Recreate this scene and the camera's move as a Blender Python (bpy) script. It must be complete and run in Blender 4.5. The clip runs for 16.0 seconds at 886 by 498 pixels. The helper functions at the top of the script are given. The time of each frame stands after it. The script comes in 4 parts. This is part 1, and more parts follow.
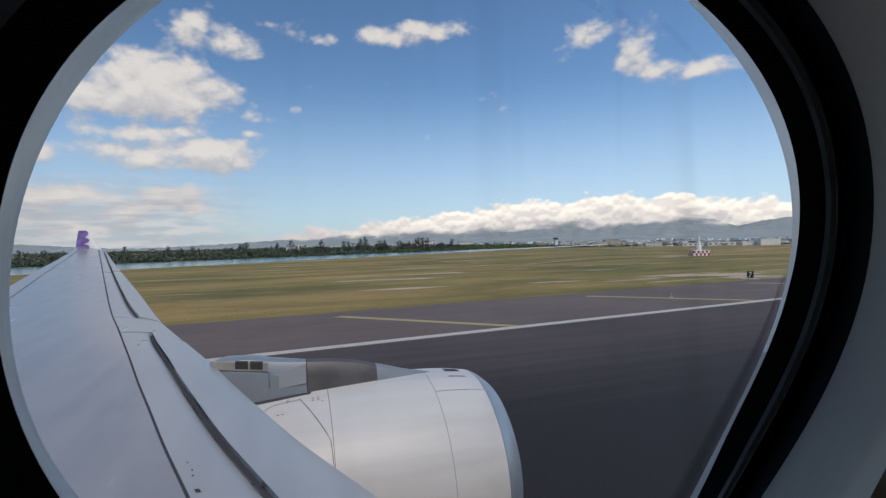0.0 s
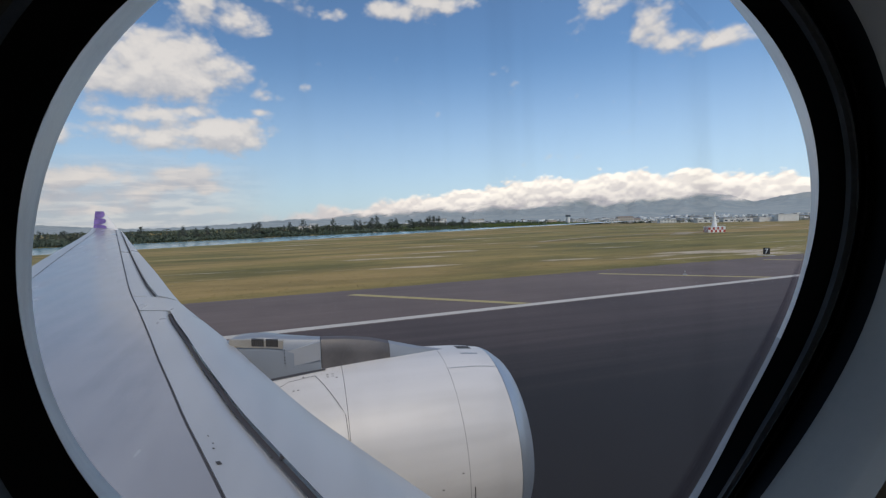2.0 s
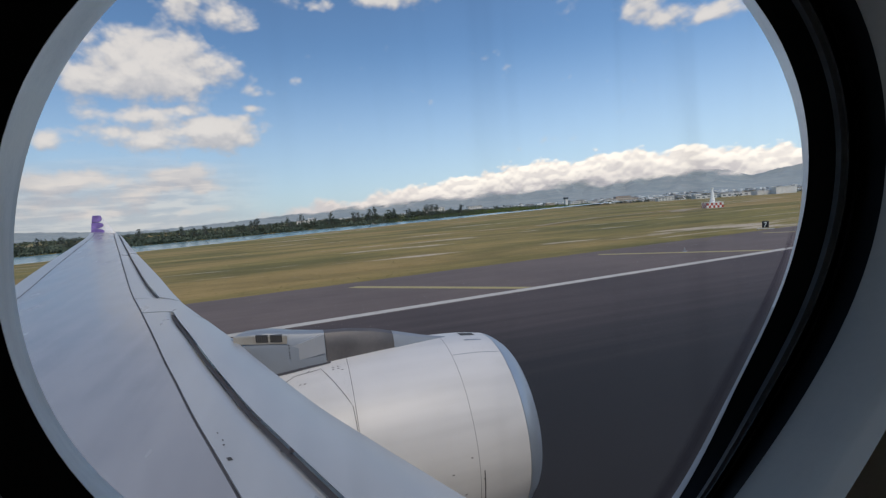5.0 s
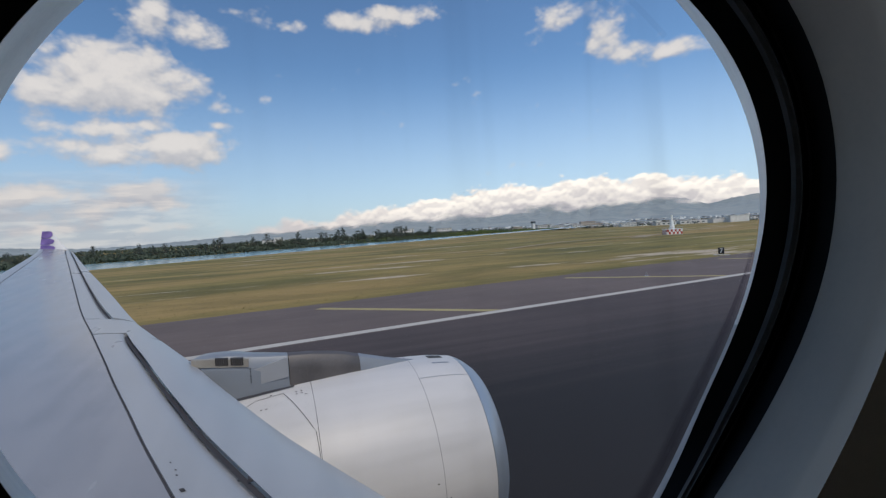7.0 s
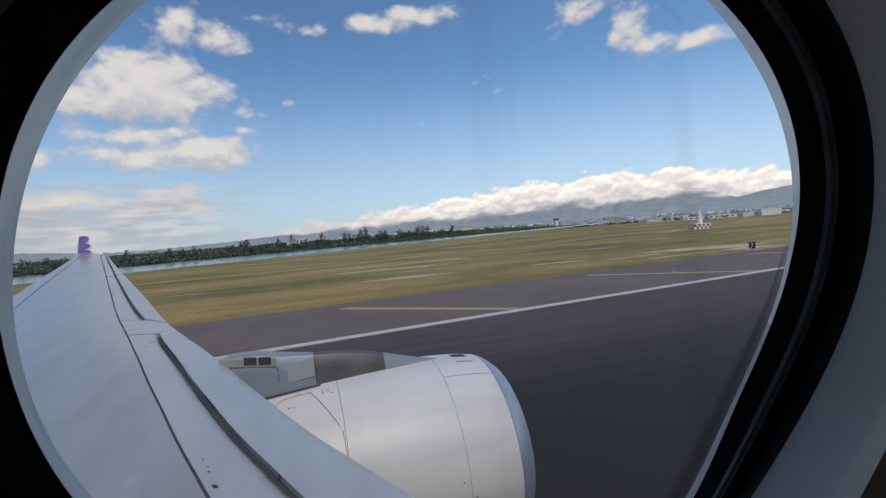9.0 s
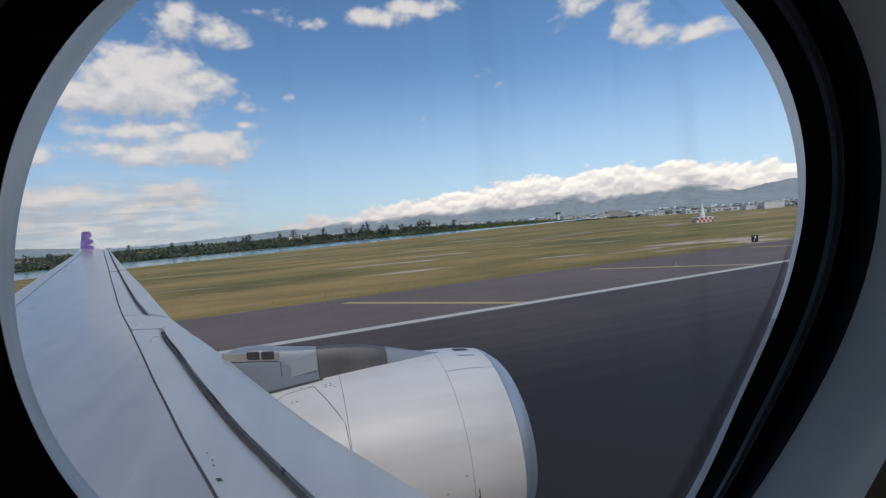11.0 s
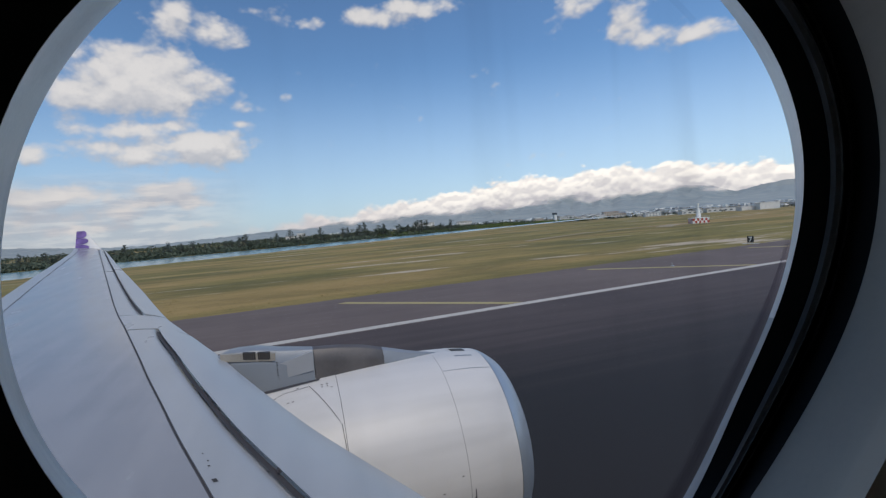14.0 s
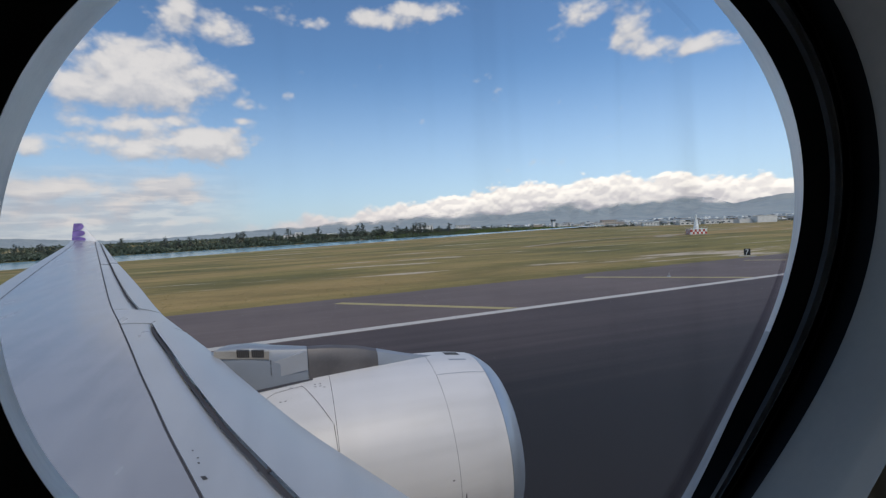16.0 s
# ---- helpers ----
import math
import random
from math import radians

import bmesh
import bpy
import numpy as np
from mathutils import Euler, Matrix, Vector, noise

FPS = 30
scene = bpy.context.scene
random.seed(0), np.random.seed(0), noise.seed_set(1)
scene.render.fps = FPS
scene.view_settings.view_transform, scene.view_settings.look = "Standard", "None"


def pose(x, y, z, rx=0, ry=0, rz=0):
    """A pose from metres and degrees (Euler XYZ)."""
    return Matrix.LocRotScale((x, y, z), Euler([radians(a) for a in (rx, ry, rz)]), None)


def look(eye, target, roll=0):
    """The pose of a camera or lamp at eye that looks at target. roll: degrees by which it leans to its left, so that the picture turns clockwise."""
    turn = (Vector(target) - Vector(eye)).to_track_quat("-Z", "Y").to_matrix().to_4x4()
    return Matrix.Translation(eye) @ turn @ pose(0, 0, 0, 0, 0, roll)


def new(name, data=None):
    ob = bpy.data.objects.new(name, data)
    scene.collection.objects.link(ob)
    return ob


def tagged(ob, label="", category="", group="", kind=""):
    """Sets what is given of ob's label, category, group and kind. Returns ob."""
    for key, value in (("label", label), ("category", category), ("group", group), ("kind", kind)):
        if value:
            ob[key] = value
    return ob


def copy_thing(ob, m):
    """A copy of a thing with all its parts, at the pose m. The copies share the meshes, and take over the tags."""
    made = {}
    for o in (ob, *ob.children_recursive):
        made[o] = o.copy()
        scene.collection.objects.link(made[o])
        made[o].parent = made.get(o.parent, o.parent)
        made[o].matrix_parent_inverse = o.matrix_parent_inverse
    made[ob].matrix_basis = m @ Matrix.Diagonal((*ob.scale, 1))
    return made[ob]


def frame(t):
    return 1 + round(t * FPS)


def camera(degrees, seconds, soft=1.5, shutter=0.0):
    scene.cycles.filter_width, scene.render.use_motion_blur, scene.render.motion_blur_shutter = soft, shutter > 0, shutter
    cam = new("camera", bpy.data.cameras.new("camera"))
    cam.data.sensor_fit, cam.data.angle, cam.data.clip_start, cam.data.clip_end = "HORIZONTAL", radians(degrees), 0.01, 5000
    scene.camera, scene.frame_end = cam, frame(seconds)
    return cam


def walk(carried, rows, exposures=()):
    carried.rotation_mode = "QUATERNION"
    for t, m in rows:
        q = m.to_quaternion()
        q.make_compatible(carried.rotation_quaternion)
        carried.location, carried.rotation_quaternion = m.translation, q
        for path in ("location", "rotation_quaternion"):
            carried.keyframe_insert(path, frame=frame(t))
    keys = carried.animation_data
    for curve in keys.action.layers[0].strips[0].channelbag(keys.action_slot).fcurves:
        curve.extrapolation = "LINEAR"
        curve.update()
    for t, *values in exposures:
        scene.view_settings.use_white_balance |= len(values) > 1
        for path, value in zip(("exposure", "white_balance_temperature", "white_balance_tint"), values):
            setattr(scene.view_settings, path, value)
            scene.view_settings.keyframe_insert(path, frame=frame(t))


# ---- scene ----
EYE = 5.8
cam = camera(87.1, 16.0, soft=1.3)
# seconds, yaw, pitch, roll in degrees, then millimetres along, outward and up
ROWS = [
    (0.0, -18.79, -0.68, 1.19, -1.0, -1.1, -2.2),
    (0.5, -18.68, -1.08, 1.75, -1.4, -0.6, -0.1),
    (1.0, -18.68, -1.79, 2.07, -1.9, -0.2, 2.0),
    (1.5, -18.17, -5.77, 2.64, -2.3, 0.3, 4.1),
    (2.0, -17.40, -3.33, 1.57, -0.6, -1.3, 2.4),
    (2.5, -16.84, -2.94, 2.30, 1.1, -3.0, 0.8),
    (3.0, -17.17, -4.78, 3.29, 2.0, -2.4, 1.6),
    (3.5, -16.59, -4.55, 3.70, 3.0, -1.8, 2.4),
    (4.0, -16.44, -4.53, 4.46, 4.1, -1.7, 1.7),
    (4.2, -17.08, -5.24, 4.55, 4.1, -1.6, 1.4),
    (6.3, -18.48, -2.43, 3.70, 4.1, -0.5, -1.2),
    (6.5, -18.44, -1.88, 2.60, 4.1, -0.4, -1.5),
    (7.0, -21.43, -2.33, 3.24, 1.9, 0.8, -3.1),
    (7.5, -19.60, -2.18, 4.91, 1.8, 0.0, -1.1),
    (8.0, -19.00, -3.00, 3.90, 0.0, 0.0, 0.0),
    (8.5, -18.87, -2.28, 3.79, -0.2, -0.4, -0.6),
    (9.0, -18.74, -2.30, 4.19, -0.5, -0.8, -1.1),
    (9.2, -18.33, -2.55, 4.71, -0.5, -0.7, -1.1),
    (11.5, -18.72, -2.95, 4.10, -0.3, 0.6, -0.5),
    (12.0, -19.06, -2.69, 3.58, 0.0, 0.9, -1.0),
    (12.5, -18.75, -2.81, 4.00, 0.3, 1.3, -1.5),
    (13.0, -18.93, -2.87, 3.83, 0.4, 1.7, -1.4),
    (13.5, -18.89, -3.07, 3.56, 0.5, 2.1, -1.3),
    (14.0, -18.90, -2.99, 4.27, 0.6, 2.3, -1.7),
    (14.5, -19.17, -2.40, 2.88, 0.6, 2.5, -2.1),
    (15.0, -19.22, -2.45, 2.83, 0.0, 2.9, -1.2),
    (15.5, -19.48, -2.87, 2.26, -0.6, 3.3, -0.4),
    (16.0, -19.10, -2.60, 2.51, 0.4, 2.8, -1.5),
]
walk(cam, [(t, pose(mx / 1000, my / 1000, EYE + mz / 1000, 90 + pitch, roll, yaw)) for t, yaw, pitch, roll, mx, my, mz in ROWS], [(0.0, 0.0, 6740, 11), (4.2, 0.0, 6740, 11), (7.0, 0.0, 6660, 11), (9.2, 0.0, 6600, 11), (12.0, -0.03, 6520, 11), (16.0, 0.0, 6520, 11)])

# ---------------------------------------------------------------- node helpers
class Graph:
    """A small writer of node trees."""

    def __init__(self, tree):
        self.tree = tree
        self.nodes, self.links = tree.nodes, tree.links

    def node(self, kind):
        return self.nodes.new(kind)

    def put(self, socket, value):
        if isinstance(value, bpy.types.NodeSocket):
            self.links.new(value, socket)
        elif value is not None:
            if isinstance(value, (tuple, list)) and len(value) == 3 and socket.type == "RGBA":
                value = (*value, 1)
            socket.default_value = value

    def math(self, op, a, b=None, c=None, clamp=False):
        n = self.node("ShaderNodeMath")
        n.operation, n.use_clamp = op, clamp
        for s, v in zip(n.inputs, (a, b, c)):
            self.put(s, v)
        return n.outputs[0]

    def vec(self, op, a, b=None):
        n = self.node("ShaderNodeVectorMath")
        n.operation = op
        self.put(n.inputs[0], a)
        if b is not None:
            self.put(n.inputs[1], b)
        return n.outputs[0]

    def mix(self, fac, a, b, blend="MIX"):
        n = self.node("ShaderNodeMix")
        n.data_type, n.blend_type = "RGBA", blend
        self.put(n.inputs[0], fac)
        self.put(n.inputs[6], a)
        self.put(n.inputs[7], b)
        return n.outputs[2]

    def noise(self, vector, scale, detail=4.0, rough=0.55, distort=0.0):
        n = self.node("ShaderNodeTexNoise")
        self.put(n.inputs["Vector"], vector)
        self.put(n.inputs["Scale"], scale)
        self.put(n.inputs["Detail"], detail)
        self.put(n.inputs["Roughness"], rough)
        self.put(n.inputs["Distortion"], distort)
        return n.outputs[0]

    def step(self, value, lo, hi, a=0.0, b=1.0):
        n = self.node("ShaderNodeMapRange")
        n.interpolation_type = "SMOOTHSTEP"
        for s, v in zip(n.inputs, (value, lo, hi, a, b)):
            self.put(s, v)
        return n.outputs[0]

    def puffs(self, vector, scale):
        """Rounded billows, high at their centres."""
        n = self.node("ShaderNodeTexVoronoi")
        n.feature = "SMOOTH_F1"
        self.put(n.inputs["Vector"], vector)
        self.put(n.inputs["Scale"], scale)
        n.inputs["Smoothness"].default_value = 0.35
        n.inputs["Detail"].default_value = 2.0
        n.inputs["Roughness"].default_value = 0.55
        return self.math("SUBTRACT", 1.0, n.outputs["Distance"])

    def scaled(self, vector, sx, sy, sz):
        return self.vec("MULTIPLY", vector, (sx, sy, sz))

    def xyz(self, x, y, z):
        n = self.node("ShaderNodeCombineXYZ")
        for s, v in zip(n.inputs, (x, y, z)):
            self.put(s, v)
        return n.outputs[0]


# ---------------------------------------------------------------- sky, clouds and sun
SUN_TO = Vector((0.06, -0.58, 0.81)).normalized()
sun_el = math.asin(SUN_TO.z)
sun_az = math.atan2(SUN_TO.x, SUN_TO.y)

# each cloud: bearing, elevation, half width, half height in degrees, weight
GREAT_CLOUD = [(-12.5, 16.4, 6.0, 2.9, 1.45), (-17.2, 14.8, 3.2, 2.1, 1.15), (-8.6, 15.4, 3.6, 1.3, 1.0), (-6.0, 16.5, 2.4, 0.9, 0.80), (-17.1, 12.9, 3.1, 0.7, 0.85)]
LOWER_CLOUDS = [(-14.0, 11.7, 3.9, 1.0, 0.92), (-9.9, 12.3, 1.8, 0.7, 0.78), (-13.2, 9.6, 4.4, 1.2, 1.0), (-7.4, 10.2, 4.0, 1.4, 1.12), (-4.4, 10.8, 1.6, 0.6, 0.82), (-21.9, 8.9, 1.0, 0.7, 0.92)]
WISPS = [(-3.1, 14.4, 1.8, 0.6, 0.74), (-3.8, 12.7, 1.7, 0.4, 0.58), (1.5, 15.8, 0.8, 0.6, 0.60), (-8.7, 22.4, 2.0, 1.3, 0.98), (-5.7, 21.9, 2.5, 1.3, 0.98), (-1.6, 24.0, 1.7, 0.6, 0.55),
         (5.7, 23.3, 3.2, 0.6, 0.72), (11.7, 23.8, 4.0, 0.8, 0.86), (17.8, 24.6, 4.0, 0.8, 0.86)]
AHEAD_CLOUDS = [(36.8, 22.7, 2.6, 0.9, 0.97), (41.2, 20.1, 2.0, 1.7, 1.08), (43.8, 18.2, 2.3, 0.8, 0.92), (48.5, 17.5, 2.7, 0.8, 0.92), (51.3, 17.3, 1.5, 0.6, 0.72)]
TAIL_CLOUDS = [(-22.0, 5.1, 3.8, 0.9, 0.97), (-18.2, 5.5, 2.6, 0.7, 0.85), (-11.8, 5.6, 2.3, 0.8, 0.95), (-9.4, 6.1, 1.4, 0.8, 1.0), (-11.1, 4.5, 5.7, 0.8, 0.75), (-22.1, 3.2, 4.7, 0.9, 0.62),
               (-16.1, 3.5, 5.6, 1.0, 0.66), (-5.7, 4.2, 3.4, 0.5, 0.55), (-20.2, 2.1, 6.3, 0.7, 0.62), (-9.7, 2.0, 4.8, 0.5, 0.48)]
CLOUDS = GREAT_CLOUD + [(b, e, w * 1.1, h * 1.2, k * 1.16) for b, e, w, h, k in LOWER_CLOUDS + WISPS + AHEAD_CLOUDS + TAIL_CLOUDS]
# upper edge of the cloud bank over the hills: bearing, elevation
BANK = [(-12.0, 0.7), (-2.6, 2.0), (4.0, 2.9), (9.3, 3.3), (16.2, 4.3), (20.4, 4.6), (25.2, 5.4), (30.6, 5.5), (37.1, 5.9), (41.4, 5.7), (44.2, 5.2), (47.5, 5.4), (52.6, 4.9), (56.0, 4.2), (75.0, 4.0)]


world = bpy.data.worlds.new("sky")
scene.world = world
world.use_nodes = True
g = Graph(world.node_tree)
g.nodes.clear()
sky = g.node("ShaderNodeTexSky")
sky.sky_type, sky.sun_disc, sky.sun_elevation, sky.sun_rotation = "NISHITA", False, sun_el, sun_az
sky.air_density, sky.dust_density, sky.ozone_density = 1.0, 0.6, 1.6
direction = g.node("ShaderNodeTexCoord").outputs["Generated"]
sep = g.node("ShaderNodeSeparateXYZ")
g.put(sep.inputs[0], direction)
bearing = g.math("MULTIPLY", g.math("ARCTAN2", sep.outputs[0], sep.outputs[1]), 57.2958)
elev = g.math("MULTIPLY", g.math("ARCSINE", sep.outputs[2]), 57.2958)


def cloud_field(lift):
    """Density of the clouds, sampled lift degrees higher."""
    e = g.math("ADD", elev, lift)
    p = g.xyz(g.math("MULTIPLY", bearing, 0.24), g.math("MULTIPLY", e, 0.36), 0.0)
    soft_part = g.noise(p, 0.9, 7.0, 0.52, 0.3)
    body = g.math("MULTIPLY_ADD", g.math("SUBTRACT", g.puffs(p, 2.0), 0.55), 0.24, soft_part)
    total = None
    for b0, e0, wb, we, weight in CLOUDS:
        db = g.math("DIVIDE", g.math("SUBTRACT", bearing, b0), wb)
        de = g.math("DIVIDE", g.math("SUBTRACT", e, e0), we)
        r2 = g.math("MULTIPLY_ADD", db, db, g.math("MULTIPLY", de, de))
        blob = g.math("MULTIPLY", g.math("EXPONENT", g.math("MULTIPLY", r2, -0.55)), weight)
        if total is None:
            total = blob
        else:
            total = g.math("SMOOTH_MAX", total, blob, 0.25)
    # scattered cumulus over the rest of the sky
    wide = g.math("MULTIPLY", g.step(g.math("ABSOLUTE", g.math("SUBTRACT", bearing, 16.0)), 48.0, 70.0), 0.42)
    total = g.math("MAXIMUM", total, wide)
    return g.math("ADD", g.math("MULTIPLY", g.math("SUBTRACT", body, 0.5), 2.5), g.math("MULTIPLY_ADD", total, 1.62, -0.70))


here, above = cloud_field(0.0), cloud_field(1.1)
cover = g.step(here, -0.30, 0.62)
lit = g.step(g.math("SUBTRACT", here, above), -0.75, 0.60)
thick = g.step(here, 0.05, 1.1)
shade = g.math("MULTIPLY_ADD", lit, 0.52, g.math("MULTIPLY_ADD", thick, 0.26, 0.24), clamp=True)
cumulus = g.mix(shade, (0.36, 0.39, 0.46), (0.76, 0.735, 0.71))

# the bank of cloud that lies along the hills
curve = g.node("ShaderNodeFloatCurve")
line = curve.mapping.curves[0]
lo, hi = BANK[0][0], BANK[-1][0]
line.points[0].location, line.points[1].location = (0.0, BANK[0][1] / 8), (1.0, BANK[-1][1] / 8)
for b0, e0 in BANK[1:-1]:
    line.points.new((b0 - lo) / (hi - lo), e0 / 8)
curve.mapping.update()
g.put(curve.inputs["Value"], g.math("DIVIDE", g.math("SUBTRACT", bearing, lo), hi - lo, clamp=True))
edge = g.math("MULTIPLY", curve.outputs[0], 8.0)


def bank_field(lift):
    e = g.math("ADD", elev, lift)
    p = g.xyz(g.math("MULTIPLY", bearing, 0.30), g.math("MULTIPLY", e, 0.48), 3.7)
    lumps = g.math("MULTIPLY_ADD", g.math("SUBTRACT", g.puffs(p, 1.3), 0.55), 0.42, g.noise(p, 0.8, 5.0, 0.46, 0.2))
    return g.math("SUBTRACT", g.math("MULTIPLY_ADD", g.math("SUBTRACT", lumps, 0.5), 2.6, edge), e)


bank, bank_up = bank_field(0.0), bank_field(0.45)
bank_cover = g.math("MULTIPLY", g.step(bank, -0.02, g.step(bearing, 0.0, 25.0, 1.2, 0.48)), g.step(bearing, -14.0, 6.0))
relief = g.step(g.math("SUBTRACT", bank, bank_up), 0.12, 0.85)
deep = g.step(bank, 0.3, 3.6)
bank_lit = g.math("ADD", g.math("MULTIPLY", relief, 0.5), g.math("MULTIPLY", g.math("SUBTRACT", 1.0, deep), 0.62), clamp=True)
bank_white = g.mix(g.step(bearing, -4.0, 26.0), (0.66, 0.62, 0.62), (1.10, 1.05, 0.97))
bank_colour = g.mix(bank_lit, (0.50, 0.49, 0.53), bank_white)

# thin haze low over the horizon
low = g.step(elev, 0.0, 20.0, 0.62, 0.0)
clear = g.vec("MULTIPLY", sky.outputs[0], (0.078, 0.102, 0.119))
clear = g.mix(low, clear, (0.49, 0.61, 0.76))
# the sky pales towards the bright side ahead
clear = g.vec("SCALE", clear)
g.put(clear.node.inputs["Scale"], g.step(bearing, -10.0, 55.0, 0.97, 1.24))
seen = g.mix(g.math("MULTIPLY", cover, 0.93), clear, cumulus)
# a grey veil of broken cloud low towards the tail
veil_at = g.xyz(g.math("MULTIPLY", bearing, 0.10), g.math("MULTIPLY", elev, 0.55), 8.2)
veil_noise = g.noise(veil_at, 1.0, 6.0, 0.55, 0.4)
reach_up = g.step(g.math("MULTIPLY_ADD", veil_noise, -5.0, elev), 5.4, 1.4)
veil = g.math("MULTIPLY", g.math("MULTIPLY", reach_up, g.step(bearing, 0.0, -13.0)), g.step(bearing, -60.0, -40.0))
veil_tone = g.mix(g.step(g.noise(veil_at, 2.3, 6.0, 0.55, 0.3), 0.40, 0.64), (0.43, 0.45, 0.51), (0.66, 0.63, 0.62))
seen = g.mix(g.math("MULTIPLY", veil, 0.62), seen, veil_tone)
seen = g.mix(bank_cover, seen, bank_colour)
below = g.step(elev, -2.5, -0.6)
seen = g.mix(below, (0.16, 0.16, 0.15), seen)
bg = g.node("ShaderNodeBackground")
g.put(bg.inputs[0], seen)
g.put(bg.inputs[1], 1.0)
g.links.new(bg.outputs[0], g.node("ShaderNodeOutputWorld").inputs[0])

sun = new("sun", bpy.data.lights.new("sun", "SUN"))
sun.data.energy, sun.data.angle, sun.data.color = 1.65, radians(8.0), (1.0, 0.89, 0.73)
sun.matrix_world = look(SUN_TO * 60 + Vector((0, 0, 5)), (0, 0, 5))


# ---------------------------------------------------------------- materials
def material(name, rough=0.6, metal=0.0):
    m = bpy.data.materials.new(name)
    m.use_nodes = True
    gr = Graph(m.node_tree)
    bsdf = gr.nodes["Principled BSDF"]
    bsdf.inputs["Roughness"].default_value = rough
    bsdf.inputs["Metallic"].default_value = metal
    pos = gr.node("ShaderNodeNewGeometry").outputs["Position"]
    return m, gr, bsdf, pos


def bump(gr, bsdf, height, strength, distance=0.02):
    n = gr.node("ShaderNodeBump")
    gr.put(n.inputs["Height"], height)
    n.inputs["Strength"].default_value, n.inputs["Distance"].default_value = strength, distance
    gr.links.new(n.outputs[0], bsdf.inputs["Normal"])


def plain(name, colour, rough=0.6, metal=0.0, vary=0.15, scale=3.0, spread=0.1):
    """A surface with mild stains and grain."""
    m, gr, bsdf, pos = material(name, rough, metal)
    big = gr.noise(pos, scale, 3.0)
    fine = gr.noise(pos, scale * 14, 3.0)
    f = gr.math("MULTIPLY_ADD", big, 0.7, gr.math("MULTIPLY", fine, 0.3))
    dark = tuple(c * (1 - vary) for c in colour)
    light = tuple(min(1, c * (1 + vary)) for c in colour)
    gr.put(bsdf.inputs["Base Color"], gr.mix(gr.step(f, 0.3, 0.7), dark, light))
    gr.put(bsdf.inputs["Roughness"], gr.step(f, 0.3, 0.7, max(0.02, rough - spread), min(1, rough + spread)))
    return m


def paint_shell(name, colour, rough, streak_axis, grime=0.0):
    """Aircraft paint: faint streaks along the airflow, sparse grime, satin gloss."""
    m, gr, bsdf, pos = material(name, rough)
    stretch = {"x": (0.35, 4.0, 4.0), "y": (4.0, 0.35, 4.0)}[streak_axis]
    streaks = gr.noise(gr.scaled(pos, *stretch), 0.8, 2.0)
    cloudy = gr.noise(pos, 0.9, 3.0)
    specks = gr.step(gr.noise(pos, 30.0, 2.0), 0.76, 0.80)
    f = gr.math("MULTIPLY_ADD", streaks, 0.6, gr.math("MULTIPLY", cloudy, 0.4))
    base = gr.mix(gr.step(f, 0.32, 0.68), tuple(c * 0.90 for c in colour), tuple(min(1, c * 1.05) for c in colour))
    base = gr.mix(gr.math("MULTIPLY", specks, grime), base, tuple(c * 0.45 for c in colour))
    gr.put(bsdf.inputs["Base Color"], base)
    gr.put(bsdf.inputs["Roughness"], gr.step(f, 0.3, 0.7, rough - 0.05, rough + 0.06))
    return m


WING_PAINT = paint_shell("wing_paint", (0.335, 0.33, 0.338), 0.22, "y")
SLAT_PAINT = paint_shell("slat_paint", (0.41, 0.42, 0.43), 0.32, "y")
COWL_PAINT = paint_shell("cowl_paint", (0.63, 0.615, 0.60), 0.42, "x", 0.12)
FUSELAGE_PAINT = paint_shell("fuselage_paint", (0.78, 0.78, 0.78), 0.35, "x")
LIP_METAL = plain("polished_lip_metal", (0.38, 0.43, 0.49), 0.40, 0.5, 0.08)
PYLON_GREY = paint_shell("pylon_grey", (0.25, 0.275, 0.305), 0.38, "x")
PYLON_PALE = paint_shell("pylon_pale_panel", (0.36, 0.37, 0.385), 0.42, "x", 0.1)
PYLON_DARK = plain("pylon_weathered_panel", (0.125, 0.115, 0.112), 0.5, 0.2, 0.18)
SEAM_DARK = plain("seam_shadow_gap", (0.03, 0.03, 0.035), 0.8)
# sealant tone, also used as painted shade in slot and gaps
SEALANT = plain("dark_sealant", (0.06, 0.06, 0.07), 0.7)
GRILLE_DARK = plain("dark_grille", (0.05, 0.045, 0.04), 0.6)
VENT_CREAM = plain("cream_vent_panel", (0.34, 0.31, 0.26), 0.5)
PURPLE = plain("purple_winglet_paint", (0.17, 0.10, 0.31), 0.35, 0.0, 0.25)
RUBBER = plain("black_window_rubber", (0.004, 0.004, 0.004), 0.62, 0.0, 0.2, 30.0)
RUBBER.node_tree.nodes["Principled BSDF"].inputs["Specular IOR Level"].default_value = 0.15
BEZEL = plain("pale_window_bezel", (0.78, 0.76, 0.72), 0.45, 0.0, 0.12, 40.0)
# greyer copy of the bezel tone, shade painted on its lower side
BEZEL_SHADE = plain("grey_bezel_shade", (0.40, 0.39, 0.38), 0.6, 0.0, 0.2, 40.0)
SEAL_LIP = plain("worn_grey_rubber_lip", (0.075, 0.072, 0.068), 0.5, 0.0, 0.3, 30.0)
PANEL = plain("grey_cabin_plastic", (0.45, 0.40, 0.335), 0.55, 0.0, 0.06, 25.0)
CABIN = plain("cabin_lining", (0.10, 0.09, 0.085), 0.8)
CONCRETE = plain("pale_concrete", (0.42, 0.40, 0.36), 0.85, 0.0, 0.2, 1.5)
BLACK_SIGN = plain("black_sign_face", (0.02, 0.02, 0.022), 0.5)
WHITE_SIGN = plain("white_sign_paint", (0.80, 0.79, 0.75), 0.6)
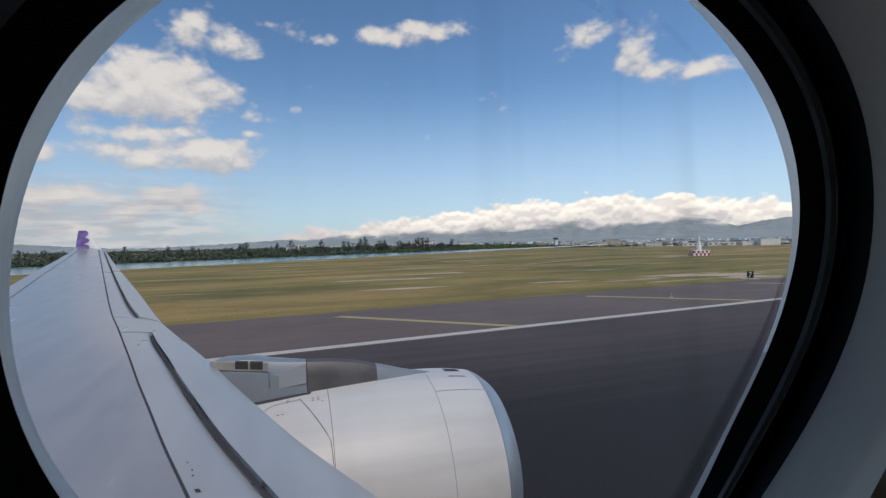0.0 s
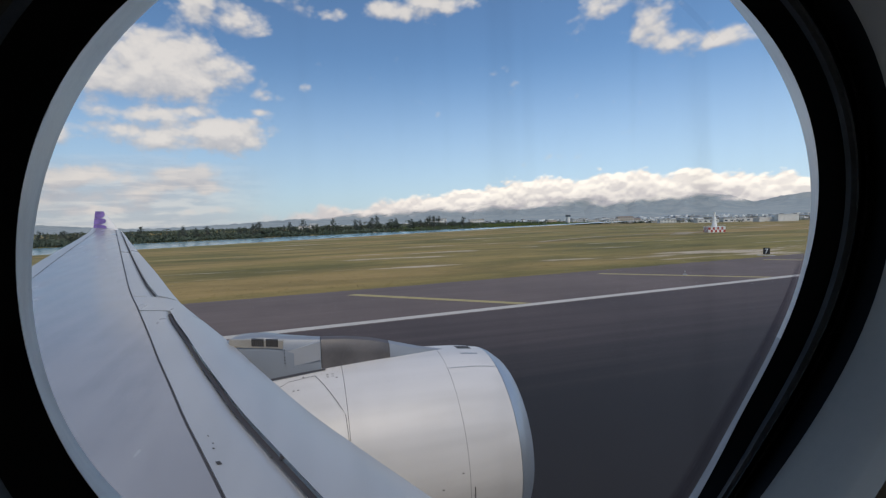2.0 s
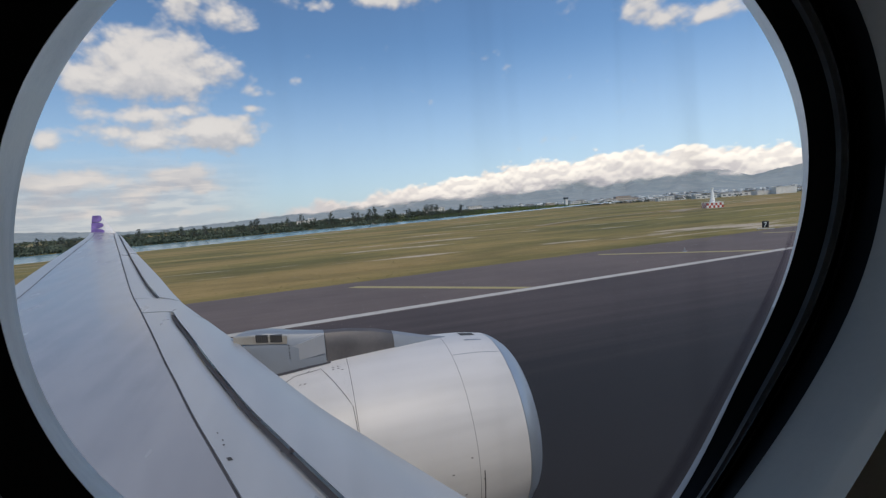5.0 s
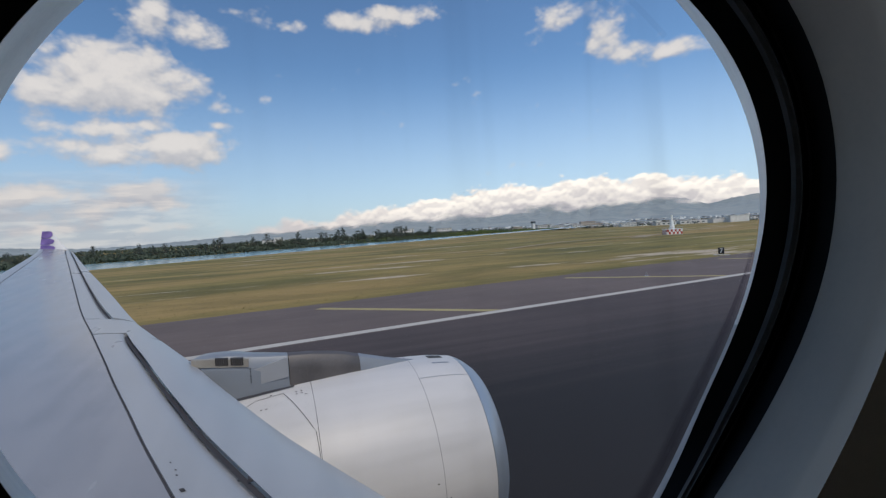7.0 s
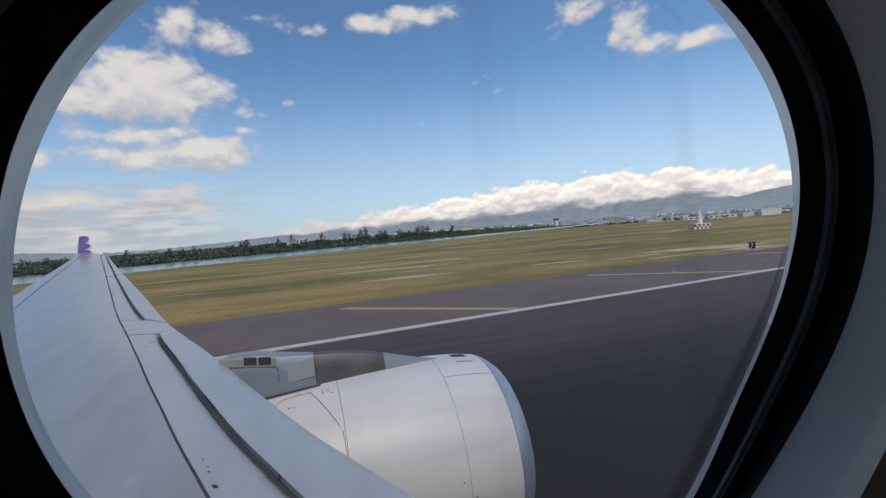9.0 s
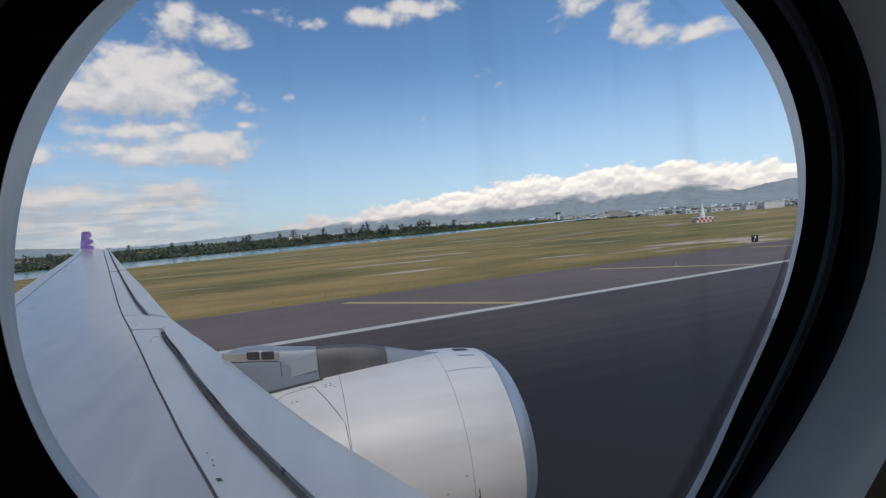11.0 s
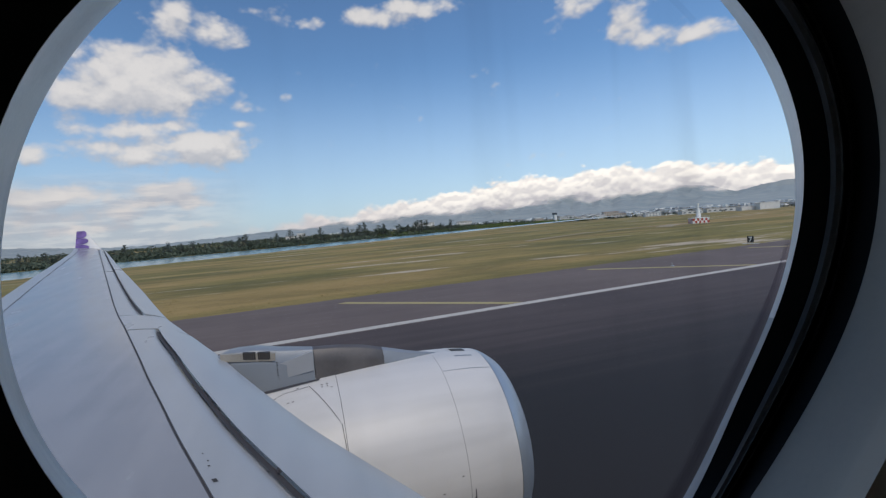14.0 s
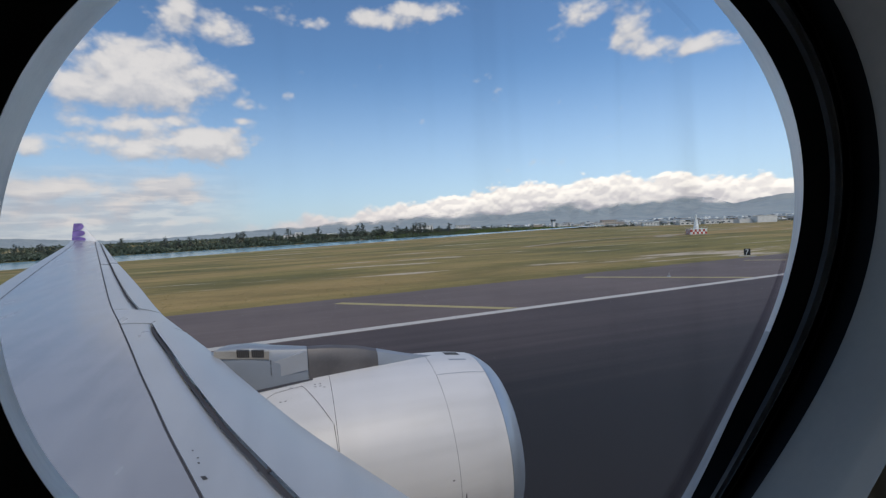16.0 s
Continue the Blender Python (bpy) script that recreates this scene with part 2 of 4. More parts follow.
WHITE_WALL = plain("white_building_wall", (0.72, 0.70, 0.66), 0.8, 0.0, 0.10, 0.2)
TAN_WALL = plain("tan_building_wall", (0.50, 0.43, 0.35), 0.8, 0.0, 0.12, 0.2)
GREY_ROOF = plain("grey_roof", (0.32, 0.31, 0.30), 0.8, 0.0, 0.15, 0.2)
RED_ROOF = plain("reddish_roof", (0.33, 0.17, 0.12), 0.8, 0.0, 0.15, 0.2)
DARK_GLASS = plain("dark_building_glass", (0.06, 0.08, 0.10), 0.2)
RED_PAINT = plain("red_paint", (0.45, 0.07, 0.05), 0.6)
METAL_POST = plain("galvanised_metal", (0.40, 0.41, 0.42), 0.5, 0.6)
BARK = plain("grey_brown_bark", (0.10, 0.08, 0.06), 0.9, 0.0, 0.3, 2.0)


def asphalt(name, low_tone, high_tone):
    """Grooved asphalt: rubber streaks along the runway, aggregate grain, patches."""
    m, gr, bsdf, pos = material(name, 0.85)
    streak = gr.noise(gr.scaled(pos, 0.03, 1.1, 1.0), 1.0, 5.0)
    patch = gr.noise(pos, 0.12, 3.0)
    grain = gr.noise(pos, 24.0, 3.0)
    f = gr.math("ADD", gr.math("MULTIPLY", streak, 0.32), gr.math("MULTIPLY_ADD", patch, 0.45, gr.math("MULTIPLY", grain, 0.23)))
    tone = gr.mix(gr.step(f, 0.32, 0.68), low_tone, high_tone)
    # tyre rubber laid down along the middle of the runway, darkened further for the airliner's shadow
    apart = gr.node("ShaderNodeSeparateXYZ")
    gr.put(apart.inputs[0], pos)
    off = gr.math("ABSOLUTE", gr.math("ADD", apart.outputs[1], 2.6))
    rubber = gr.math("MULTIPLY", gr.step(gr.math("MULTIPLY_ADD", streak, 9.0, off), 19.0, 33.0, 1.0, 0.0), 0.93)
    gr.put(bsdf.inputs["Base Color"], gr.mix(rubber, tone, (0.012, 0.011, 0.0115)))
    bump(gr, bsdf, grain, 0.3, 0.01)
    return m


RUNWAY = asphalt("runway_asphalt", (0.062, 0.046, 0.043), (0.094, 0.069, 0.064))
SHOULDER = asphalt("shoulder_asphalt", (0.122, 0.092, 0.081), (0.174, 0.132, 0.115))


def worn_line(name, colour):
    m, gr, bsdf, pos = material(name, 0.75)
    wear = gr.noise(gr.scaled(pos, 0.8, 3.0, 1.0), 1.6, 6.0, 0.65)
    rubber = gr.noise(gr.scaled(pos, 0.06, 2.0, 1.0), 1.0, 4.0)
    f = gr.math("MULTIPLY_ADD", wear, 0.6, gr.math("MULTIPLY", rubber, 0.4))
    gr.put(bsdf.inputs["Base Color"], gr.mix(gr.step(f, 0.30, 0.50), tuple(c * 0.55 for c in colour), colour))
    return m


WHITE_LINE = worn_line("white_runway_paint", (0.56, 0.52, 0.46))
YELLOW_LINE = worn_line("yellow_runway_paint", (0.44, 0.36, 0.16))


def grass_ground():
    m, gr, bsdf, pos = material("dry_airfield_grass", 0.95)
    wide = gr.noise(gr.scaled(pos, 0.30, 1.0, 1.0), 0.024, 3.0, 0.5, 0.8)
    mid = gr.noise(gr.scaled(pos, 0.30, 1.0, 1.0), 0.085, 5.0, 0.58, 0.5)
    clump = gr.noise(gr.scaled(pos, 0.5, 1.0, 1.0), 0.5, 4.0, 0.6)
    fine = gr.noise(pos, 3.0, 4.0)
    tuft = gr.math("MULTIPLY_ADD", mid, 0.6, gr.math("MULTIPLY_ADD", clump, 0.25, gr.math("MULTIPLY", fine, 0.15)))
    green = gr.mix(gr.step(tuft, 0.34, 0.66), (0.112, 0.102, 0.022), (0.290, 0.226, 0.056))
    straw = gr.mix(gr.step(tuft, 0.34, 0.66), (0.258, 0.172, 0.054), (0.405, 0.268, 0.094))
    col = gr.mix(gr.step(gr.math("MULTIPLY_ADD", wide, 0.72, gr.math("MULTIPLY", mid, 0.28)), 0.42, 0.62), green, straw)
    # pale crushed coral where the turf is bare
    bare = gr.noise(gr.vec("ADD", gr.scaled(pos, 0.20, 1.0, 1.0), (31.0, 5.0, 0.0)), 0.075, 6.0, 0.64)
    col = gr.mix(gr.step(bare, 0.585, 0.635), col, (0.52, 0.42, 0.30))
    gr.put(bsdf.inputs["Base Color"], col)
    bump(gr, bsdf, fine, 0.4, 0.08)
    return m


GRASS = grass_ground()


def water_surface():
    m, gr, bsdf, pos = material("lagoon_water", 0.18)
    tint = gr.noise(gr.scaled(pos, 0.01, 0.05, 1.0), 1.0, 3.0)
    gr.put(bsdf.inputs["Base Color"], gr.mix(gr.step(tint, 0.35, 0.65), (0.19, 0.32, 0.34), (0.21, 0.34, 0.355)))
    ripples = gr.noise(gr.scaled(pos, 0.5, 1.0, 1.0), 1.3, 4.0)
    bump(gr, bsdf, ripples, 0.25, 0.05)
    return m


WATER = water_surface()


def leaves(name, dark, light):
    m, gr, bsdf, pos = material(name, 0.75)
    info = gr.node("ShaderNodeNewGeometry").outputs["Random Per Island"]
    rnd = gr.node("ShaderNodeObjectInfo").outputs["Random"]
    f = gr.math("MULTIPLY_ADD", info, 0.6, gr.math("MULTIPLY", rnd, 0.4))
    gr.put(bsdf.inputs["Base Color"], gr.mix(f, dark, light))
    bsdf.inputs["Transmission Weight"].default_value = 0.0
    return m


NEEDLES = leaves("dark_needles", (0.044, 0.058, 0.050), (0.094, 0.114, 0.090))
BROAD = leaves("broad_leaves", (0.050, 0.068, 0.046), (0.110, 0.132, 0.082))
MANGROVE = leaves("light_green_shrub", (0.055, 0.085, 0.018), (0.135, 0.165, 0.040))
TURF = leaves("grass_blades", (0.19, 0.160, 0.048), (0.25, 0.195, 0.068))


def hillside():
    m, gr, bsdf, pos = material("hazy_hillside", 1.0)
    n = gr.noise(gr.scaled(pos, 1.0, 1.0, 3.0), 0.006, 7.0, 0.65)
    fine = gr.noise(pos, 0.03, 4.0)
    f = gr.math("MULTIPLY_ADD", n, 0.75, gr.math("MULTIPLY", fine, 0.25))
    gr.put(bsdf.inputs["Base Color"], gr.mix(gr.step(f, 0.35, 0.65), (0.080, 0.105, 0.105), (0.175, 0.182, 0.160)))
    # air light between the eye and this far backdrop, added as an even bluish glow
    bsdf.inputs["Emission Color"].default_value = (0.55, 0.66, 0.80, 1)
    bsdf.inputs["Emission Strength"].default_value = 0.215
    # the upper slopes are lost in the cloud that lies on them
    share = gr.node("ShaderNodeAttribute")
    share.attribute_name = "slope_share"
    lost = gr.step(share.outputs["Fac"], 0.52, 0.98, 0.0, 0.97)
    clear, blend = gr.node("ShaderNodeBsdfTransparent"), gr.node("ShaderNodeMixShader")
    gr.put(blend.inputs[0], lost)
    gr.links.new(bsdf.outputs[0], blend.inputs[1])
    gr.links.new(clear.outputs[0], blend.inputs[2])
    gr.links.new(blend.outputs[0], gr.nodes["Material Output"].inputs[0])
    return m


HILLS = hillside()


def window_glass():
    m = bpy.data.materials.new("cabin_window_glass")
    m.use_nodes = True
    gr = Graph(m.node_tree)
    gr.nodes.clear()
    pos = gr.node("ShaderNodeNewGeometry").outputs["Position"]
    streak = gr.noise(gr.scaled(pos, 42.0, 1.0, 4.0), 1.0, 4.0, 0.6)
    smear = gr.noise(pos, 14.0, 3.0)
    film = gr.math("MULTIPLY", gr.step(gr.math("MULTIPLY_ADD", streak, 0.6, gr.math("MULTIPLY", smear, 0.4)), 0.42, 0.72), 0.035)
    clear = gr.node("ShaderNodeBsdfTransparent")
    # dried water runs that dim the view a little
    runs = gr.step(gr.noise(gr.vec("ADD", gr.scaled(pos, 44.0, 1.0, 4.0), (3.0, 0.0, 0.0)), 1.0, 2.0, 0.45), 0.50, 0.76)
    gr.put(clear.inputs[0], gr.mix(runs, (0.98, 0.985, 0.99), (0.89, 0.895, 0.90)))
    gloss = gr.node("ShaderNodeBsdfGlossy")
    gloss.inputs["Roughness"].default_value = 0.02
    dusty = gr.node("ShaderNodeBsdfDiffuse")
    dusty.inputs[0].default_value = (0.5, 0.5, 0.52, 1)
    fres = gr.node("ShaderNodeFresnel")
    fres.inputs[0].default_value = 1.30
    a, b = gr.node("ShaderNodeMixShader"), gr.node("ShaderNodeMixShader")
    gr.put(a.inputs[0], gr.math("MULTIPLY", fres.outputs[0], 0.05))
    gr.links.new(clear.outputs[0], a.inputs[1])
    gr.links.new(gloss.outputs[0], a.inputs[2])
    gr.put(b.inputs[0], film)
    gr.links.new(a.outputs[0], b.inputs[1])
    gr.links.new(dusty.outputs[0], b.inputs[2])
    gr.links.new(b.outputs[0], gr.node("ShaderNodeOutputMaterial").inputs[0])
    return m


GLASS = window_glass()


# ---------------------------------------------------------------- mesh helpers
def between(x, points):
    """Smooth reading of a short table of (place, value)."""
    return float(np.interp(x, [p[0] for p in points], [p[1] for p in points]))


def glide(x, points):
    """The same through a smooth curve."""
    px, py = [p[0] for p in points], [p[1] for p in points]
    i = min(max(int(np.searchsorted(px, x)) - 1, 0), len(px) - 2)
    slope = [(py[k + 1] - py[k]) / (px[k + 1] - px[k]) for k in range(len(px) - 1)]

    def lean(k):
        return slope[0] if k == 0 else slope[-1] if k == len(px) - 1 else (slope[k - 1] + slope[k]) / 2

    w = px[i + 1] - px[i]
    f = min(1.0, max(0.0, (x - px[i]) / w))
    return py[i] * (1 + 2 * f) * (1 - f) ** 2 + lean(i) * w * f * (1 - f) ** 2 + py[i + 1] * f * f * (3 - 2 * f) + lean(i + 1) * w * f * f * (f - 1)


def finish(name, bm, mat, smooth=True):
    bmesh.ops.recalc_face_normals(bm, faces=bm.faces)
    me = bpy.data.meshes.new(name)
    for f in bm.faces:
        f.smooth = smooth
    bm.to_mesh(me)
    bm.free()
    me.materials.append(mat)
    if smooth:
        me.set_sharp_from_angle(angle=radians(32))
    return me


def part(name, bm, mat, parent, label="", smooth=True):
    ob = new(name, finish(name, bm, mat, smooth))
    ob.parent = parent
    return tagged(ob, label)


def thing(name, label, category, at=(0, 0, 0), group=""):
    ob = new(name)
    ob.location = at
    return tagged(ob, label, category, group)


def setting(name, bm, mat, label="", category="", smooth=False):
    return tagged(new(name, finish(name, bm, mat, smooth)), label, category, "", "structure")


def sheet(rows, closed=False):
    """A skin over rows of points; closed joins the last point of each row to its first."""
    bm = bmesh.new()
    grid = [[bm.verts.new(p) for p in row] for row in rows]
    n = len(grid[0])
    for a, b in zip(grid, grid[1:]):
        for i in range(n if closed else n - 1):
            j = (i + 1) % n
            bm.faces.new((a[i], a[j], b[j], b[i]))
    bm.normal_update()
    return bm


def capped(rows):
    """A closed skin with flat ends."""
    bm = sheet(rows, True)
    bm.verts.ensure_lookup_table()
    n = len(rows[0])
    bm.faces.new([bm.verts[i] for i in range(n)])
    bm.faces.new([bm.verts[len(bm.verts) - 1 - i] for i in range(n)])
    return bm


def add_box(bm, x0, x1, y0, y1, z0, z1):
    v = [bm.verts.new((x, y, z)) for z in (z0, z1) for x, y in ((x0, y0), (x1, y0), (x1, y1), (x0, y1))]
    for q in ((3, 2, 1, 0), (4, 5, 6, 7), (0, 1, 5, 4), (1, 2, 6, 5), (2, 3, 7, 6), (3, 0, 4, 7)):
        bm.faces.new([v[i] for i in q])


def box(x0, x1, y0, y1, z0, z1, bevel=0.0):
    bm = bmesh.new()
    add_box(bm, x0, x1, y0, y1, z0, z1)
    if bevel:
        bmesh.ops.bevel(bm, geom=bm.edges[:], offset=bevel, segments=2, affect="EDGES", profile=0.7)
    return bm


def tube(p, q, r0, r1, sides=10):
    """A tapered rod from p to q."""
    p, q = Vector(p), Vector(q)
    turn = (q - p).to_track_quat("Z", "Y").to_matrix()
    ring = [Vector((math.cos(a), math.sin(a), 0)) for a in (2 * math.pi * k / sides for k in range(sides))]
    return capped([[p + turn @ (v * r0) for v in ring], [q + turn @ (v * r1) for v in ring]])


def steps(a, b, n):
    return [a + (b - a) * k / (n - 1) for k in range(n)]


# ---------------------------------------------------------------- ground, runway, lagoon
SKEW = 0.09  # the runway runs slightly outward from the airliner's heading


def near_shore(x):
    return 295 + 0.78 * x + 6 * noise.noise((x * 0.01, 3.1, 0)) if x > -200 else 139 + 0.1 * (x + 200)


def far_shore(x):
    return max(420 + 0.62 * x + 7 * noise.noise((x * 0.012, 9.4, 0)), near_shore(x) + 6) if x > -200 else 296 + 0.2 * (x + 200)


def ground_height(x, y):
    """The airfield falls gently to the lagoon and, far ahead, to the town."""
    return field_height(x, y) - 8.0 * min(1.0, max(0.0, (x - 320) / 480)) * min(1.0, max(0.0, (y - 60) / 300))


def field_height(x, y):
    yn, yf = near_shore(x), far_shore(x)
    if y < 60 + max(0.0, SKEW * x):
        return 0.0
    if y < yn:
        y0 = 60 + max(0.0, SKEW * x)
        roll = 0.10 * noise.noise((x * 0.03, y * 0.05, 1.0)) * min(1, (y - y0) / 40)
        return -2.75 * (y - y0) / max(60, yn - y0) + roll
    if y < yf:
        return -2.75 - 1.5 * min(1, (y - yn) / 6, (yf - y) / 6)
    return -2.75 + 1.2 * min(1, (y - yf) / 10)


def ground_sheet():
    xs = [-4600, -3000, -1800, -1100, -700] + steps(-500, 1000, 101) + [1250, 1600, 2100, 2900, 4600]
    ys = [-4600, -2500, -900, -300, -100, -40, 42] + steps(60, 800, 120) + [950, 1300, 2000, 3000, 4700]
    return sheet([[(x, y, ground_height(x, y)) for x in xs] for y in ys])


setting("ground", ground_sheet(), GRASS, "dry olive and straw coloured airfield grass with pale bare patches", "grass field", True)


def strip(x0, x1, y0, y1, z, along=40):
    return sheet([[(x, y0 + SKEW * x, z) for x in steps(x0, x1, along)], [(x, y1 + SKEW * x, z) for x in steps(x0, x1, along)]])


def edge_of_shoulder():
    """The paved shoulder, with a slightly ragged outer edge."""
    xs = steps(-900, 900, 1200)
    return sheet([[(x, 26.3 + SKEW * x, 0.012) for x in xs], [(x, 40.9 + SKEW * x + 0.35 * noise.noise((x * 0.25, 0, 2)) + 0.15 * noise.noise((x * 1.3, 4, 2)), 0.012) for x in xs]])


setting("runway", strip(-900, 900, -36, 26.35, 0.02), RUNWAY, "dark grooved asphalt runway with rubber streaks", "runway")
setting("runway_shoulder", edge_of_shoulder(), SHOULDER, "slightly paler asphalt shoulder beside the runway", "shoulder")
setting("runway_edge_line", strip(-900, 900, 26.55, 27.35, 0.028), WHITE_LINE, "worn white painted runway edge line", "line")

LAGOON = sheet([[(x, near_shore(x) - 8, -3.0) for x in steps(-900, 800, 60)], [(x, far_shore(x) + 8, -3.0) for x in steps(-900, 800, 60)]])
setting("water", LAGOON, WATER, "calm blue green lagoon behind the airfield", "water", True)


def slanted_mark(x0):
    """A yellow shoulder stripe that runs from the edge line outwards and back."""
    bm = bmesh.new()
    vs = [bm.verts.new((x, y + SKEW * x, 0.026)) for x, y in ((x0, 38.2), (x0 + 0.8, 38.5), (x0 + 11.7, 27.45), (x0 + 10.7, 27.45))]
    bm.faces.new(vs)
    return bm


for k in range(-6, 9):
    setting("shoulder_stripe", slanted_mark(3.6 + 25.6 * k), YELLOW_LINE, "worn yellow slanted stripe on the asphalt shoulder", "stripe")


# ---------------------------------------------------------------- the airliner: wing
airliner = thing("airliner", "white twin-engined airliner on the runway with slats extended", "airplane", (0, 7, 0))


def body(name, bm, mat, parent, label="", smooth=True):
    """A part built in world metres under the airliner or one of its parts."""
    ob = part(name, bm, mat, parent, label, smooth)
    if parent == airliner:
        ob.matrix_parent_inverse = Matrix.Translation((0, -7, 0))
    return ob


LE_RISE = [(-1, -2.15), (2, -2.12), (5, -2.04), (8, -1.83), (12, -1.40), (16, -0.84), (20, -0.30), (24, 0.06)]
LE_ALONG = [(-1, 2.765), (3.4, 0.863), (4.2, 0.499), (5, 0.133), (6, -0.279), (7, -0.683), (8, -1.081), (9, -1.523), (10, -1.983), (11, -2.437), (12, -2.833), (13.5, -3.409), (15, -4.015), (17, -4.833), (19, -5.631), (21, -6.373), (24, -7.443)]
SLOT = [(-1, 0.96), (3.4, 0.825), (4.2, 0.785), (5, 0.743), (6, 0.701), (7, 0.664), (8, 0.620), (9, 0.552), (9.75, 0.465), (11, 0.40), (12, 0.419), (13.5, 0.411), (15, 0.355), (17, 0.25), (19, 0.158), (21, 0.107), (24, 0.03)]
BOX_LINE = [(-1, 1.70), (3.4, 1.395), (4.2, 1.325), (5, 1.257), (6, 1.200), (7, 1.160), (8, 1.113), (9, 1.032), (10, 0.936), (11, 0.862), (12, 0.821), (13.5, 0.752), (15, 0.655), (17, 0.508), (19, 0.383), (21, 0.306), (24, 0.19)]
TRAIL = [(-1, 9.0), (6.0, 6.0), (9.5, 4.1), (12, 3.37), (13.5, 3.015), (15, 2.62), (17, 2.06), (19, 1.52), (21, 1.18), (24, 1.06)]


def span_scale(y):
    """How far out the planform is drawn, tighter at the root than at the tip."""
    f = min(1.0, max(0.0, (y - 7.0) / 16.0))
    return 0.86 + 0.29 * f * f * (3 - 2 * f)


def wing_point(y, c, drop=0.0):
    """A point on the wing's upper skin, c metres behind the leading edge at y metres out."""
    z = glide(y, LE_RISE) + 0.2 * (1 - math.exp(-max(c, 0) / 0.4)) - 0.018 * max(0, c - 1.5) - drop
    k = span_scale(y)
    return (k * (glide(y, LE_ALONG) - c), k * y, EYE + k * z)


def wing_box():
    rows = []
    for y in steps(-0.9, 23.0, 64):
        a, b = glide(y, BOX_LINE) + 0.016, glide(y, TRAIL)
        top = [wing_point(y, a + (b - a) * f) for f in (0, 0.05, 0.15, 0.3, 0.45, 0.6, 0.75, 0.88, 1.0)]
        low = [wing_point(y, a + (b - a) * f, d * (0.3 + 0.7 * (23.5 - y) / 23)) for f, d in ((1.0, 0.03), (0.75, 0.16), (0.45, 0.38), (0.15, 0.5), (0, 0.5))]
        rows.append(top + low)
    return capped(rows)


def end_line(y, c):
    """The inboard slat ends on a line that bends back towards the root at the leading edge."""
    s = glide(y, SLOT)
    return y - 0.28 * max(0.0, 1 - max(0.0, c) / s) * max(0.0, 1 - abs(y - 9.75) / 1.15)


def nose_panel(y0, y1, full=False):
    """The fixed nose between the slat slot and the wing box; full: no slot, skin to the leading edge."""
    rows = []
    for y in steps(y0, y1, 60 if not full else 14):
        s, b = glide(y, SLOT), glide(y, BOX_LINE) - 0.012
        w = b - s
        if full:
            pts = [wing_point(end_line(y, c), c, d) for c, d in ((0.02, 0.30), (0.0, 0.12), (0.0, 0.03), (0.02, 0.0), (0.06, 0.0), (0.14, 0.0), (s * 0.6, 0.0), (s, 0.0), (s + w * 0.5, 0.0), (b, 0.0))]
        else:
            k = min(1.0, w / 0.45)
            d = k * min(1.0, 0.15 + max(0.0, 9.75 - y) / 0.6) if y < 9.9 else k
            pts = [wing_point(y, s + k * a, d * e) for a, e in ((-0.34, 0.42), (-0.18, 0.38), (-0.06, 0.30), (0.0, 0.20), (0.035, 0.10), (0.055, 0.048), (0.08, 0.030), (0.12, 0.016), (0.17, 0.006), (0.25, 0.0))]
            pts += [wing_point(y, s + w * 0.85), wing_point(y, b)]
        rows.append(pts + [wing_point(y, b, 0.06), wing_point(y, b - 0.05, 0.45), wing_point(y, s - 0.3 * min(1, w / 0.45), 0.45)])
    return capped(rows)


def slat_panel(y0, y1, raised=0.028):
    rows = []
    for y in steps(y0, y1, 70):
        s = glide(y, SLOT)
        up = [(s * f, -raised * f) for f in (1.0, 0.98, 0.85, 0.65, 0.45, 0.28, 0.15, 0.06, 0.015)]
        nose = [(-0.004, 0.02), (0.0, 0.07), (0.05, 0.15), (s * 0.4, 0.09), (s * 0.9, 0.02), (s * 0.995, -0.012)]
        rows.append([wing_point(end_line(y, c) if y1 < 11 else y, c, d) for c, d in up + nose])
    return capped(rows)


wing = body("wing", wing_box(), WING_PAINT, airliner, "satin pale grey wing upper skin")
body("nose_panel", nose_panel(-0.7, 9.75), SLAT_PAINT, wing)
body("nose_panel", nose_panel(11.0, 22.9), SLAT_PAINT, wing)
body("pylon_nose_fairing", nose_panel(9.81, 10.97, True), SLAT_PAINT, wing)
body("slat", slat_panel(-0.4, 9.74), SLAT_PAINT, wing, "extended inboard leading edge slat")
body("slat", slat_panel(11.0, 22.7), SLAT_PAINT, wing, "extended outboard leading edge slat")


def slot_size(y):
    return min(1.0, (glide(y, BOX_LINE) - glide(y, SLOT)) / 0.45)


def skin_strip(y0, y1, c_of, half, lift, n=40):
    rows = []
    for y in steps(y0, y1, n):
        c, h = c_of(y), half(y)
        rows.append([wing_point(y, c - h, -lift), wing_point(y, c + h, -lift)])
    return sheet(rows)


body("panel_gap", skin_strip(-0.8, 23.0, lambda y: glide(y, BOX_LINE), lambda y: 0.034 + 0.02 * max(0.0, 1 - y / 9), -0.02), SEALANT, wing, "dark sealed gap between nose panel and wing box")
# dark strips stand in for the shade inside the slat slots
for y0, y1 in ((-0.4, 9.70), (11.03, 22.6)):
    body("slot_seal", skin_strip(y0, y1, lambda y: glide(y, SLOT) + 0.018 * slot_size(y), lambda y: 0.028 * slot_size(y), -0.035, 60), SEALANT, wing, "dark strip painted as shade in the slot behind the slat")
body("trailing_flap", skin_strip(-0.5, 22.6, lambda y: glide(y, TRAIL) * 0.93, lambda y: glide(y, TRAIL) * 0.066, 0.010), SLAT_PAINT, wing, "pale trailing edge flap")
